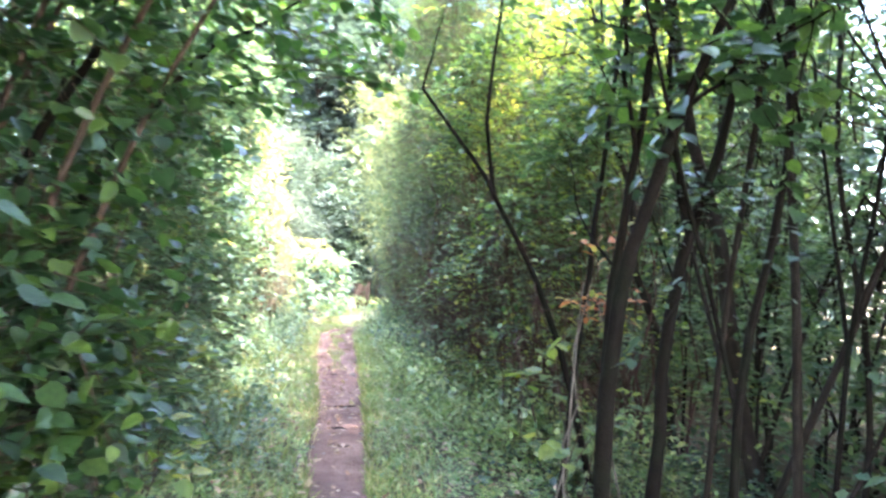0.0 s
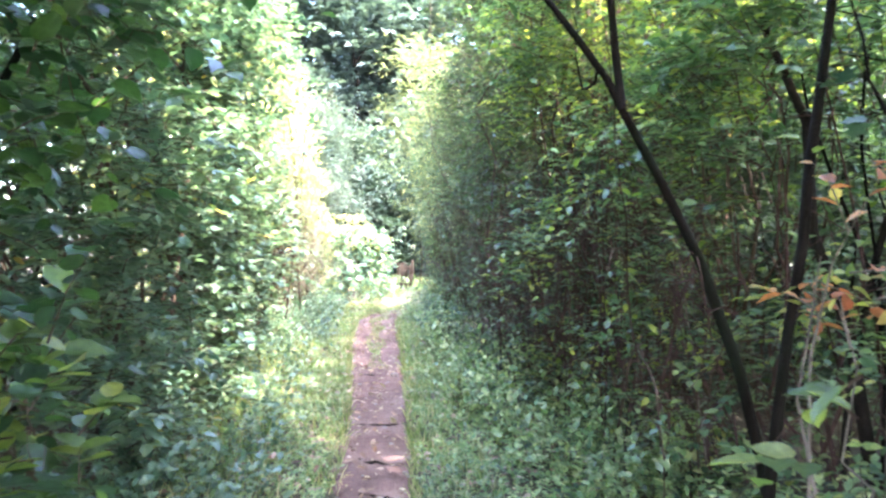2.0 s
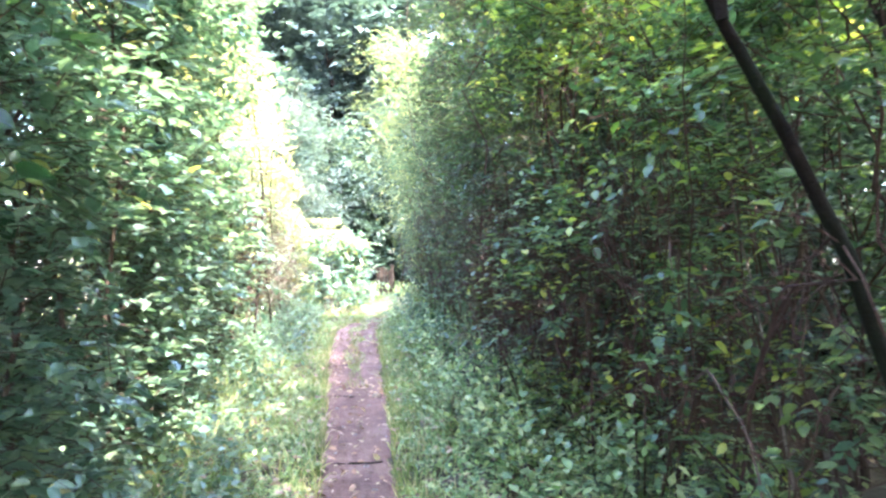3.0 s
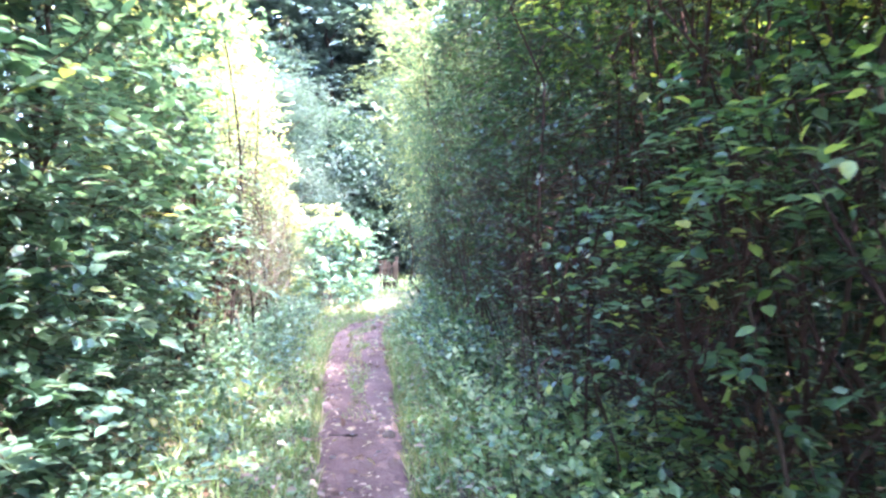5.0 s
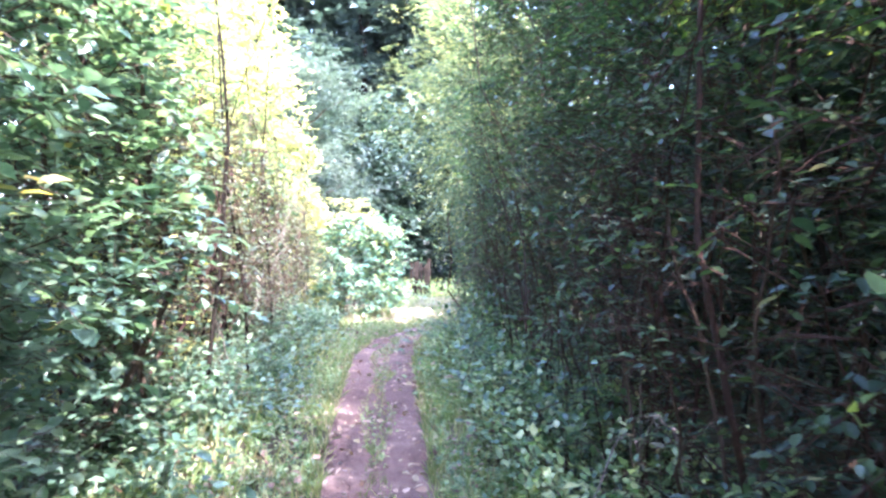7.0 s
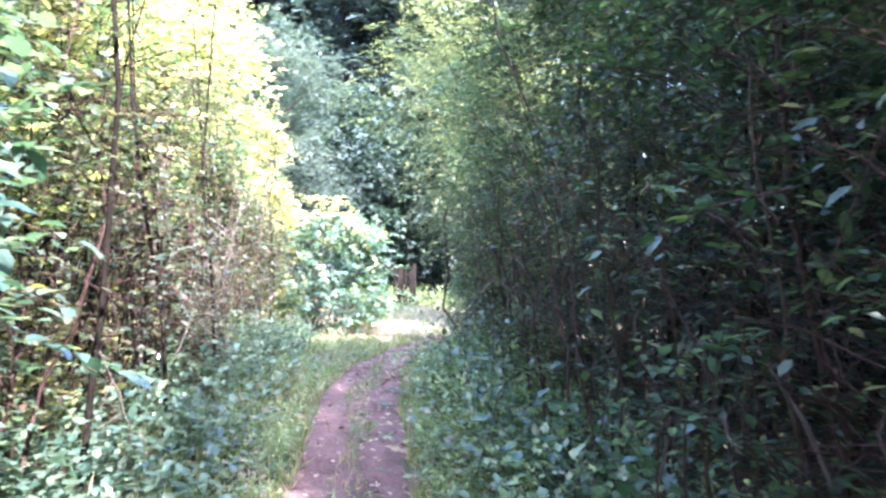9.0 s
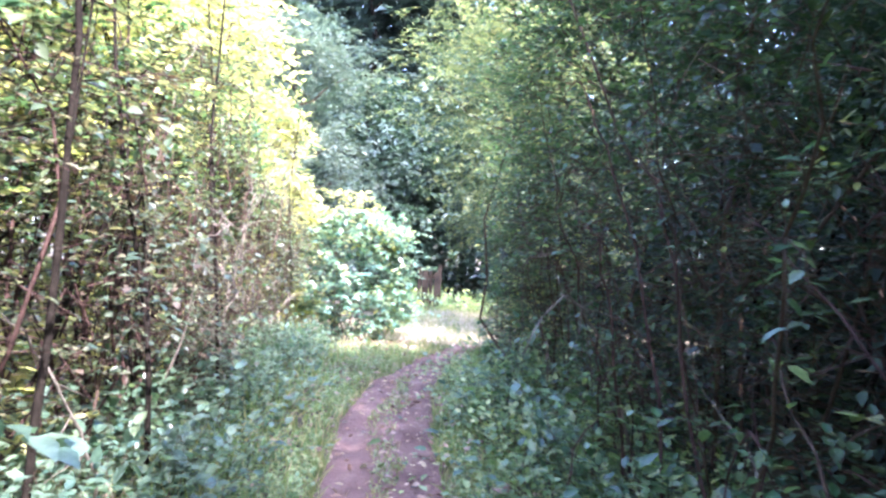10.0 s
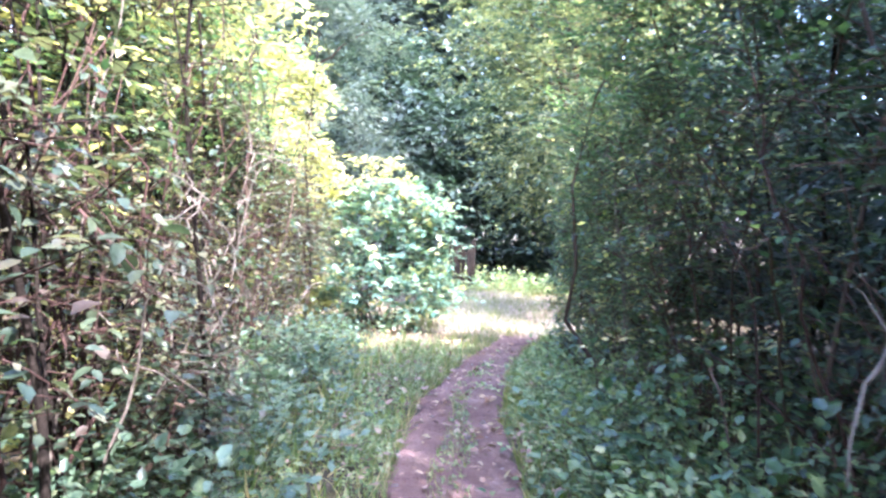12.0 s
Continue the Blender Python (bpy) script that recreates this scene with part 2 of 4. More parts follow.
def sprays(twigs, foliage, rng, start, way, length, outline, size, per, droop=0.3, thick=0.004, flat=0.5, root=None):
    """Twigs from start along way, each carrying alternate leaves; with root given, none hangs into the walker's way."""
    way = unit(way)
    if root is not None:
        ok = np.ones(len(start), bool)
        for f in (.3, .7, 1.15):
            q = start + way * length[:, None] * f + root
            q[:, 2] -= droop * f * f * length
            ok &= (np.abs(q[:, 0] - path_mid(q[:, 1])) > np.interp(q[:, 1], [-6, 2, 8, 22], [.75, .6, .6, .5])) | (q[:, 2] > 2.35) | (q[:, 1] > 22)
        start, way, length = start[ok], way[ok], length[ok]
    n = len(start)
    u = np.array([0, .5, 1.0])
    L = length[:, None, None]
    line = start[:, None] + L * (u[None, :, None] * way[:, None] - (droop * u ** 2)[None, :, None] * UP)
    line[:, 1:2] += rng.standard_normal((n, 1, 3)) * 0.04 * L
    ref = np.where(np.abs(way[:, 2:3]) > 0.9, np.array([[1.0, 0, 0]]), UP[None])
    a = unit(np.cross(way, ref))
    b = np.cross(way, a)
    if twigs is not None:
        rad = thick * np.array([1, .65, .2])
        ang = np.arange(3) * 2 * np.pi / 3
        ring = np.cos(ang)[:, None, None] * a[None] + np.sin(ang)[:, None, None] * b[None]
        v = line[:, :, None] + rad[None, :, None, None] * ring.transpose(1, 0, 2)[:, None]
        q = np.array([[i * 3 + j, i * 3 + (j + 1) % 3, (i + 1) * 3 + (j + 1) % 3, (i + 1) * 3 + j] for i in range(2) for j in range(3)])
        twigs.add(v.reshape(-1, 3), None, ((np.arange(n) * 9)[:, None, None] + q[None]).reshape(-1, 4))
    if foliage is None:
        return
    uu = np.clip((np.arange(per)[None] + .6) / per + rng.normal(0, .05, (n, per)), .05, 1)
    L = length[:, None, None]
    pos = start[:, None] + L * (uu[..., None] * way[:, None] - (droop * uu ** 2)[..., None] * UP)
    sgn = np.where(np.arange(per) % 2, 1.0, -1.0)[None, :, None]
    tip = way[:, None] * .55 + sgn * a[:, None] * .8 - UP * .2 + rng.normal(0, .3, (n, per, 3)) * (1, 1, .6)
    nrm = UP * (flat + .6) + way[:, None] * .25 + rng.normal(0, .3, (n, per, 3))
    sz = size * rng.uniform(.55, 1.2, (n, per))
    leaves(foliage, outline, pos.reshape(-1, 3), tip.reshape(-1, 3), nrm.reshape(-1, 3), sz.ravel())


def lumps(pts, scale, seed):
    off = Vector((seed * 7.13, seed * 3.7, seed))
    return np.array([noise.noise(Vector(p) * scale + off) for p in pts])


def shrub(name, label, category, seed, x, y, h, r, n, outline, size, mat, bark, per=12, face=None, z0=0.15, length=.5, stems=6,
          stem_r=.018, group="", spread=.55, droop=.3, bare=0.0, extra=None, low=.6, gap=.12, thick=.004, shoots=0, shoot_leaf=None, shoot_shape=None, low_bare=0.0, low_to=1.4, twiggy=True, relief=1.0):
    """A bush: separate stems from one root, a mass of twigs, and its foliage."""
    rng = np.random.default_rng(seed)
    base = tagged(new(name), label, category, group)
    base.location = (x, y, float(rise(y)))
    root = np.array([x, y, 0.0])
    for k in range(stems):
        a = rng.uniform(0, 2 * np.pi)
        top = np.array([math.cos(a) * r * spread, math.sin(a) * r * spread, h * rng.uniform(.7, .98)])
        s = Shape()
        foot = np.array([math.cos(a) * .12, math.sin(a) * .12, -.06]) + rng.normal(0, .07, 3) * (1, 1, 0)
        p = bent(rng, foot, top, 8, .35)
        tube(s, p, np.linspace(1, .25, 8) * stem_r * rng.uniform(.7, 1.3), 6, .06, rng)
        part("stem", s, bark, base)
    z = rng.uniform(z0, h, n * 2)
    th = rng.uniform(-np.pi, np.pi, n * 2)
    if face is not None:
        f = rng.random(n * 2) < .72
        th = np.where(f, face + rng.normal(0, .8, n * 2), th)
    k = z / h
    prof = r * (low + (1 - low) * np.sin(np.pi * np.clip(k * .8 + .12, 0, 1))) * np.sqrt(np.clip((1.06 - k) * 5, 0.03, 1))
    out = np.stack([np.cos(th), np.sin(th), np.zeros_like(th)], 1)
    p = out * (prof * np.sqrt(rng.uniform(.2, 1, n * 2)))[:, None]
    p[:, 2] = z
    lump = lumps(p + np.array([x, y, 0]), 1.1, seed % 5)
    p[:, :2] *= (1 + .5 * relief * lump + .3 * relief * lumps(p + np.array([x, y, 0]), 2.6, seed % 7))[:, None]
    p = p[(lump > -gap - rng.random(n * 2) * .3)][:n]
    out = unit(p * (1, 1, 0))
    way = out * .75 + UP * rng.uniform(-.1, .8, (len(p), 1)) + rng.normal(0, .35, (len(p), 3))
    tw, fo = Shape() if twiggy else None, Shape()
    ln = length * rng.uniform(.5, 1.25, len(p))
    start = p - unit(way) * ln[:, None] * .55
    start[:, 2] = np.maximum(start[:, 2], .03)
    leafless = rng.random(len(p)) < bare + low_bare * (p[:, 2] < low_to * rng.uniform(.7, 1.3, len(p)))
    if leafless.any() and twiggy:
        sprays(tw, None, rng, start[leafless], way[leafless], ln[leafless], outline, size, per, droop, thick=thick, root=root)
    k = ~leafless
    sprays(tw, fo, rng, start[k], way[k], ln[k], outline, size, per, droop, thick=thick, root=root)
    if shoots:
        a = (face if face is not None else 0) + rng.normal(0, .9, shoots)
        o = np.stack([np.cos(a), np.sin(a), np.zeros(shoots)], 1)
        st = o * r * rng.uniform(.45, .95, (shoots, 1)) + UP * rng.uniform(.3, h * .9, (shoots, 1))
        sprays(tw, fo, rng, st, o + UP * rng.uniform(.2, 1.4, (shoots, 1)) + rng.normal(0, .4, (shoots, 3)), rng.uniform(.35, .85, shoots), shoot_shape or outline, shoot_leaf or size * 1.25, per + 5, .5, thick=thick * 1.3, flat=1.1, root=root)
    if twiggy:
        part("twig_mass", tw, bark, base, kind="stuff")
    part("foliage", fo, mat, base, kind="stuff")
    # second leaf tint: withered leaves on some shrubs, painted sunlight on others
    if extra:
        mat2, share = extra
        m = max(4, int(len(p) * share))
        pick = rng.choice(len(p), m, replace=False)
        f2 = Shape()
        sprays(None, f2, rng, start[pick] + rng.normal(0, .06, (m, 3)), way[pick], ln[pick] * 1.1, outline, size, max(4, per // 2), droop, root=root)
        part("withered_and_lit_foliage", f2, mat2, base, kind="stuff")
    return base


def tree(name, label, category, seed, x, y, h, trunk_r, crown_r, n, outline, size, mat, bark, per=10, crown_low=.3, limbs=9, lean=(0, 0),
         length=.9, group="", droop=.25, thick=.006):
    """A tree: trunk, limbs, and a crown of sprays gathered in clumps at the limbs' ends."""
    rng = np.random.default_rng(seed)
    base = tagged(new(name), label, category, group)
    base.location = (x, y, float(rise(y)))
    top = np.array([lean[0], lean[1], h])
    t = bent(rng, (0, 0, -.1), top, 10, .12)
    s = Shape()
    tube(s, t, trunk_r * np.linspace(1.15, .15, 10), 9, .05, rng)
    trunk = part("trunk", s, bark, base)
    ends = []
    for k in range(limbs):
        f = crown_low + (1 - crown_low) * (k + .5) / limbs
        p0 = t[0] + (t[-1] - t[0]) * f
        i = min(int(f * 9), 8)
        p0 = t[i] + (t[i + 1] - t[i]) * (f * 9 - i)
        a = k * 2.4 + rng.uniform(-.5, .5)
        reach = crown_r * rng.uniform(.6, 1) * (1.15 - .7 * abs(f - .5))
        p1 = p0 + np.array([math.cos(a) * reach, math.sin(a) * reach, reach * rng.uniform(.1, .7)])
        b = bent(rng, p0, p1, 6, .25)
        s = Shape()
        tube(s, b, trunk_r * .38 * np.linspace(1, .2, 6), 6, .05, rng)
        part("limb", s, bark, trunk)
        ends += [b[3], b[4], b[5]]
    ends = np.array(ends + [t[-1], t[-2]])
    c = ends[rng.integers(0, len(ends), n)]
    p = c + rng.normal(0, 1, (n, 3)) * np.array([.26, .26, .2]) * crown_r
    out = unit(p - np.array([lean[0] * .5, lean[1] * .5, h * .55]))
    way = out + rng.normal(0, .5, (n, 3))
    fo = Shape()
    sprays(None, fo, rng, p, way, length * rng.uniform(.5, 1.2, n), outline, size, per, droop, thick=thick)
    part("crown", fo, mat, base, kind="stuff")
    return base


# ---- plan: path line, its width, and the two hedge faces along the walk ----
def along(ys, xs):
    return lambda y: np.interp(y, ys, xs)


path_mid = along([-6, 0, 5.0, 8.8, 12.0, 15.2, 17.2, 19.3, 21, 22, 24, 28, 34], [.3, -.05, -.65, -1.14, -1.62, -2.06, -2.22, -2.15, -1.95, -1.75, -1.5, -1.2, -1.2])
path_half = along([-6, 5, 9, 12.5, 16, 20, 34], [.2, .22, .27, .36, .37, .29, .27])
left_face = along([-6, 0, 3, 5, 7, 9, 13, 16, 19, 21], [-1.3, -1.25, -1.45, -1.8, -2.08, -2.45, -2.98, -3.42, -3.9, -4.2])
right_face = along([-6, 0, 3, 5, 8, 11.4, 14, 16, 18, 22, 26], [1.3, 1.3, 1.4, 1.15, .1, -.38, -.78, -1.1, -1.38, -1.4, -.3])


def height(x, y):
    """Gentle unevenness of the ground; the verges stand a little above the worn path."""
    d = np.abs(x - path_mid(y)) - path_half(y)
    return rise(y) + .05 * np.clip(d / .5, 0, 1) + .02 * np.sin(x * 2.3 + y * .7) * np.clip(d, 0, 1) + .012 * np.sin(y * 3.1 - x)


def grid(shape, xs, ys, zfun):
    X, Y = np.meshgrid(xs, ys, indexing="ij")
    v = np.stack([X, Y, zfun(X, Y)], -1).reshape(-1, 3)
    n, m = len(xs), len(ys)
    i, j = np.meshgrid(np.arange(n - 1), np.arange(m - 1), indexing="ij")
    q = np.stack([i * m + j, (i + 1) * m + j, (i + 1) * m + j + 1, i * m + j + 1], -1).reshape(-1, 4)
    shape.add(v, None, q)


# ground: one sheet, finer where it is walked
far = [-900, -300, -120, -60, -30, -16]
xs = np.array(far + list(np.arange(-9, 6.01, .15)) + [10, 16, 30, 60, 120, 300, 900])
ys = np.array([-900, -300, -100, -40, -16] + list(np.arange(-6, 34.01, .2)) + [40, 50, 70, 110, 200, 400, 900])
s = Shape()
grid(s, xs, ys, lambda X, Y: height(X, Y) - .012)
tagged(part("ground", s, LITTER), "dark woodland soil with leaf litter", "ground", kind="structure")

# worn path, with hoof and boot dents
s = Shape()
py = np.arange(-5.5, 30, .05)
pu = np.linspace(-1, 1, 21)
rng = np.random.default_rng(5)
edge = np.array([[noise.noise(Vector((k, yy * 1.7, 0))) * .11 + noise.noise(Vector((k, yy * 6, 3))) * .08 for k in (2.0, 9.0)] for yy in py])
half = path_half(py)
X = path_mid(py)[None] + pu[:, None] * half[None] + np.where(pu[:, None] < 0, edge[:, 0][None], edge[:, 1][None]) * np.abs(pu[:, None])
Y = np.broadcast_to(py[None], X.shape)
Z = np.array([[noise.noise(Vector((a * 5, b * 5, 1))) * .014 + noise.noise(Vector((a * 14, b * 14, 4))) * .011 for a, b in zip(ra, rb)] for ra, rb in zip(X, Y)])
Z += rise(Y) + .014 - .03 * (np.abs(pu[:, None]) > .97) + .012 * np.sin(Y * 3.1 - X)
n, m = X.shape
i, j = np.meshgrid(np.arange(n - 1), np.arange(m - 1), indexing="ij")
s.add(np.stack([X, Y, Z], -1).reshape(-1, 3), None, np.stack([i * m + j, (i + 1) * m + j, (i + 1) * m + j + 1, i * m + j + 1], -1).reshape(-1, 4))
tagged(part("path", s, SOIL), "narrow trodden footpath of reddish brown bare earth", "path", kind="structure")

# ---- the left hedge: broad-leaved shrubs ----
LEFT = np.pi * 0 - .15
for k, yy in enumerate(np.arange(6.1, 11.7, 1.0)):
    r = 1.0 + .25 * math.sin(k * 2.1)
    shrub("hazel_shrub", "dense broad-leaved green shrub in the hedge beside the path", "shrub", 100 + k, left_face(yy) - r * .8, yy, 5.4 + .5 * math.sin(k * 1.7), r, 760, OVATE, .09, SKYLIT, STEM,
          per=12, face=LEFT, group="left hedge", extra=(YELLOW, .02), length=.55, shoots=20)
for k, yy in enumerate(np.arange(5.0, 12.0, 1.8)):
    shrub("hazel_shrub", "tall green shrub at the back of the hedge", "shrub", 140 + k, left_face(yy) - 2.6, yy, 6.8 + .5 * math.sin(k), 1.3, 420, DIAMOND, .14, HEDGE, BARK, per=10, group="left hedge", length=.8, twiggy=False)
# ---- the brown thicket and the sunlit shrubs further on ----
for k, yy in enumerate(np.arange(12.2, 21.3, .95)):
    r = .8 + .2 * math.sin(k * 1.9)
    shrub("bramble_thicket", "half-withered thicket of reddish brown stems and sparse leaves", "shrub", 170 + k, left_face(yy) - r * .9, yy, 2.6 + .5 * math.sin(k * 2), r, 300, OVATE, .056, DULL, REDSTEM,
          per=9, face=LEFT, stems=13, stem_r=.011, group="brown thicket", extra=(BROWN, .3), length=.5, bare=.45, spread=.85, shoots=9, shoot_leaf=.055, shoot_shape=OVATE, gap=-.1)
    shrub("hawthorn_bush", "scrubby hawthorn with dull green and yellow leaves", "shrub", 1170 + k, left_face(yy) - 1.1, yy + .4, 3.1 + .5 * math.sin(k * 1.3), .85, 260, DIAMOND, .075, HEDGE, BARK,
          per=10, z0=1.5, stems=7, group="brown thicket", extra=(SAGE, .15), length=.5, gap=.1)
# shrubs behind the thicket, sun glare carried by their pale gold leaf colour
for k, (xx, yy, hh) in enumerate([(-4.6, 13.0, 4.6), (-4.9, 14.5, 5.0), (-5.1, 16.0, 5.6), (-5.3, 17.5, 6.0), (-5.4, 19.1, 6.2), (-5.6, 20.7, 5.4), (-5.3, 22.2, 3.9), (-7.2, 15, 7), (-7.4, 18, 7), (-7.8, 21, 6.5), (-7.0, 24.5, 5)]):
    shrub("sunlit_shrub", "tall shrub with sunlight painted into its yellow-green leaves", "shrub", 190 + k, xx, yy, hh, 1.15, 720, DIAMOND, .115, GOLD, STEM, per=10, face=-.5, group="sunlit shrubs", length=.6, extra=(HEDGE, .16), twiggy=xx > -6)

# ---- the right hedge: small-leaved, its light and shade painted by leaf colour ----
RH = np.random.default_rng(31)
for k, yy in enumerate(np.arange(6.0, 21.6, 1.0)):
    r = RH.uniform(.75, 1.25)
    # upper heights lie out of view, set by the shade wanted on the left
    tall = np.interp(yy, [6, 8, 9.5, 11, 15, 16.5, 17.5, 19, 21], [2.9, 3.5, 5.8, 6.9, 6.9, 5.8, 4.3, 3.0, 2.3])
    # darker leaves paint the shaded middle, gold and lime ones the sunlit ends
    shrub("privet_shrub", "small-leaved shrub in the overgrown hedge, light and shade in its leaf colour", "shrub", 200 + k, right_face(yy) + r * .85 + RH.uniform(-.08, .2), yy, tall + RH.uniform(-.5, .5), r, 560 if yy < 8.5 else 900, OVATE if yy < 8.5 else OVAL if yy < 13.5 else DIAMOND, .066 if yy < 8.5 else .054, HEDGE if yy < 8.6 or yy > 16.5 else PRIVET, REDSTEM if yy < 12.5 else STEM,
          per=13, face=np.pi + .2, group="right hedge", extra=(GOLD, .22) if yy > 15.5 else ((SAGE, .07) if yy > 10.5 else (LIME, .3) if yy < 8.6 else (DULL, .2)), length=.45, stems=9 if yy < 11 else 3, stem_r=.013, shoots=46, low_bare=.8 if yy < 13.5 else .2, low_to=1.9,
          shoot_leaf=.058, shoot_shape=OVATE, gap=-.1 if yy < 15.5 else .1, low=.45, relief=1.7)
# backing rows from here on are added to block stray light and sky gaps
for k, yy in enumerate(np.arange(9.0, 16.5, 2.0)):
    shrub("hawthorn_shrub", "tall shrub added at the back of the hedge to keep light out", "shrub", 240 + k, right_face(yy) + 2.6, yy, (3.6 if yy < 9.5 else 4.2 if yy < 11.5 else 6.2) + .5 * math.sin(k), 1.4, 480, DIAMOND, .11, PRIVET, BARK, per=11, group="right hedge", length=.8, twiggy=False)

# dark leaves painted for the shade inside the hedge
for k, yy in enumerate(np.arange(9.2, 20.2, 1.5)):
    shrub("hedge_backing_shrub", "added backing shrub inside the hedge, shade in its dark leaf colour", "shrub", 260 + k, right_face(yy) + 1.7, yy, np.interp(yy, [9, 10.5, 12, 16, 18, 22], [3.9, 5.0, 7.0, 6.8, 3.4, 3.0]), 1.2, 760, DIAMOND, .09, DARK, BARK, per=11, group="right hedge", length=.6, stems=4, twiggy=False)

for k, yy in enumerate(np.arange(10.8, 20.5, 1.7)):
    shrub("rear_backing_shrub", "dense shrub added behind the hedge to block light and sky gaps", "shrub", 280 + k, right_face(yy) + 4.2, yy, np.interp(yy, [10.8, 12.5, 14.2, 16, 20], [5.4, 7.0, 8.0, 6.4, 3.6]), 1.6, 620, DIAMOND, .19, DARK, BARK, per=10, group="right hedge", length=.8, stems=4, twiggy=False, low=.8)

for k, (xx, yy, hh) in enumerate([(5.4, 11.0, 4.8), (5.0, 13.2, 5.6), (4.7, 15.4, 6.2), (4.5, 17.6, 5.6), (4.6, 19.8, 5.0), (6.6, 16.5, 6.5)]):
    shrub("rear_backing_shrub", "dense shrub added behind the hedge to block light and sky gaps", "shrub", 290 + k, xx, yy, hh, 1.6, 520, DIAMOND, .21, DARK, BARK, per=9, group="right hedge", length=.8, stems=4, twiggy=False, low=.8)

# bushes added so the hedge top looks sunlit by leaf colour
for k, yy in enumerate(np.arange(7.2, 12.0, .9)):
    shrub("hawthorn_bush", "sprays on top of the hedge, sunlight painted into their yellow-green", "shrub", 1300 + k, right_face(yy) + 1.3, yy, 4.5 + .4 * math.sin(k * 2.3), 1.1, 210, OVAL, .075, LIME, STEM, per=10, z0=2.5, group="right hedge", length=.5, stems=4, gap=.05)

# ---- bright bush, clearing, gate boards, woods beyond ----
# teal leaf tints paint the sky glare, gold ones the sun shining through
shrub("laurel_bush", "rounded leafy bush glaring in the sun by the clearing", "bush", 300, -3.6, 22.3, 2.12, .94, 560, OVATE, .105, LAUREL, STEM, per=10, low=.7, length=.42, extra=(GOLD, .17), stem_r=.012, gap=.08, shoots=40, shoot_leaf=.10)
# second shrub added only for the bush's sunlit rim, painted in leaf colour
shrub("sunlit_sprig_shrub", "added sprigs whose yellow-green paints the bush's sunlit rim", "shrub", 301, -3.75, 22.4, 2.45, .8, 75, OVATE, .085, GOLD, STEM, per=8, z0=1.65, length=.4, stems=6, stem_r=.009, gap=.3)
# dark leaf colour stands for shade; the right-hand ones are added against sky gaps
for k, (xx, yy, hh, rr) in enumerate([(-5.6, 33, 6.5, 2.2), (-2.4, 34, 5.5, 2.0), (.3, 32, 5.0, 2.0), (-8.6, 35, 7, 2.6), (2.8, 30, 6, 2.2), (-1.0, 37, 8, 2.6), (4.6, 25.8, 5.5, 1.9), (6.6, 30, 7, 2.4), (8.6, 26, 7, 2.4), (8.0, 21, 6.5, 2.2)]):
    shrub("dark_thicket", "shrub at the wood's edge with its shade in the leaf colour", "shrub", 310 + k, xx, yy, hh, rr, 820, DIAMOND, .235, DARK, BARK, per=12, group="wood edge", length=.9, twiggy=False)
for k, (xx, yy, hh, rr) in enumerate([(-6.8, 40, 14, 3.2), (-11, 43, 15, 3.6), (-3, 45, 16, 3.6), (2, 42, 14, 3.4), (7, 38, 13, 3.4), (-15, 38, 13, 3.4), (11, 30, 12, 3.4), (-9.5, 48, 18, 3.6), (-4.8, 50, 18, 3.6), (1.4, 50, 17, 3.6)]):
    tree("forest_tree", "tall dark forest tree behind the clearing", "tree", 330 + k, xx, yy, hh, .22, rr, 2300, DIAMOND, .46, FOREST, BARK, per=9, group="forest trees", limbs=14, crown_low=.12, length=1.3)
tree("willow_tree", "pale silvery-green tree beyond the bush", "tree", 350, -6.2, 27.5, 6.0, .09, 1.5, 3000, DIAMOND, .095, PALE, STEM, per=10, limbs=12, crown_low=.25, length=.8, droop=.6)
tree("hawthorn_tree", "leafy tree leaning over the path's bend", "tree", 351, -.1, 25.0, 5.2, .07, 1.3, 1200, DIAMOND, .085, SAGE, STEM, per=12, limbs=11, crown_low=.3, lean=(-1.4, -.2), length=.6)

tree("hawthorn_tree", "tall pale-leaved tree bowing over the end of the hedge", "tree", 352, .4, 24.8, 7.2, .08, 1.8, 2300, OVAL, .085, SAGE, STEM, per=11, limbs=15, crown_low=.32, lean=(-1.9, .2), length=.6, droop=.5)
tree("hawthorn_tree", "pale-leaved tree bowing over the end of the hedge", "tree", 353, .3, 23.2, 5.2, .06, 1.1, 900, OVAL, .075, SAGE, STEM, per=11, limbs=11, crown_low=.45, lean=(-.8, .1), length=.55, droop=.5)

# ---- start of the walk: hazel over the path, thin trunks on the other side ----

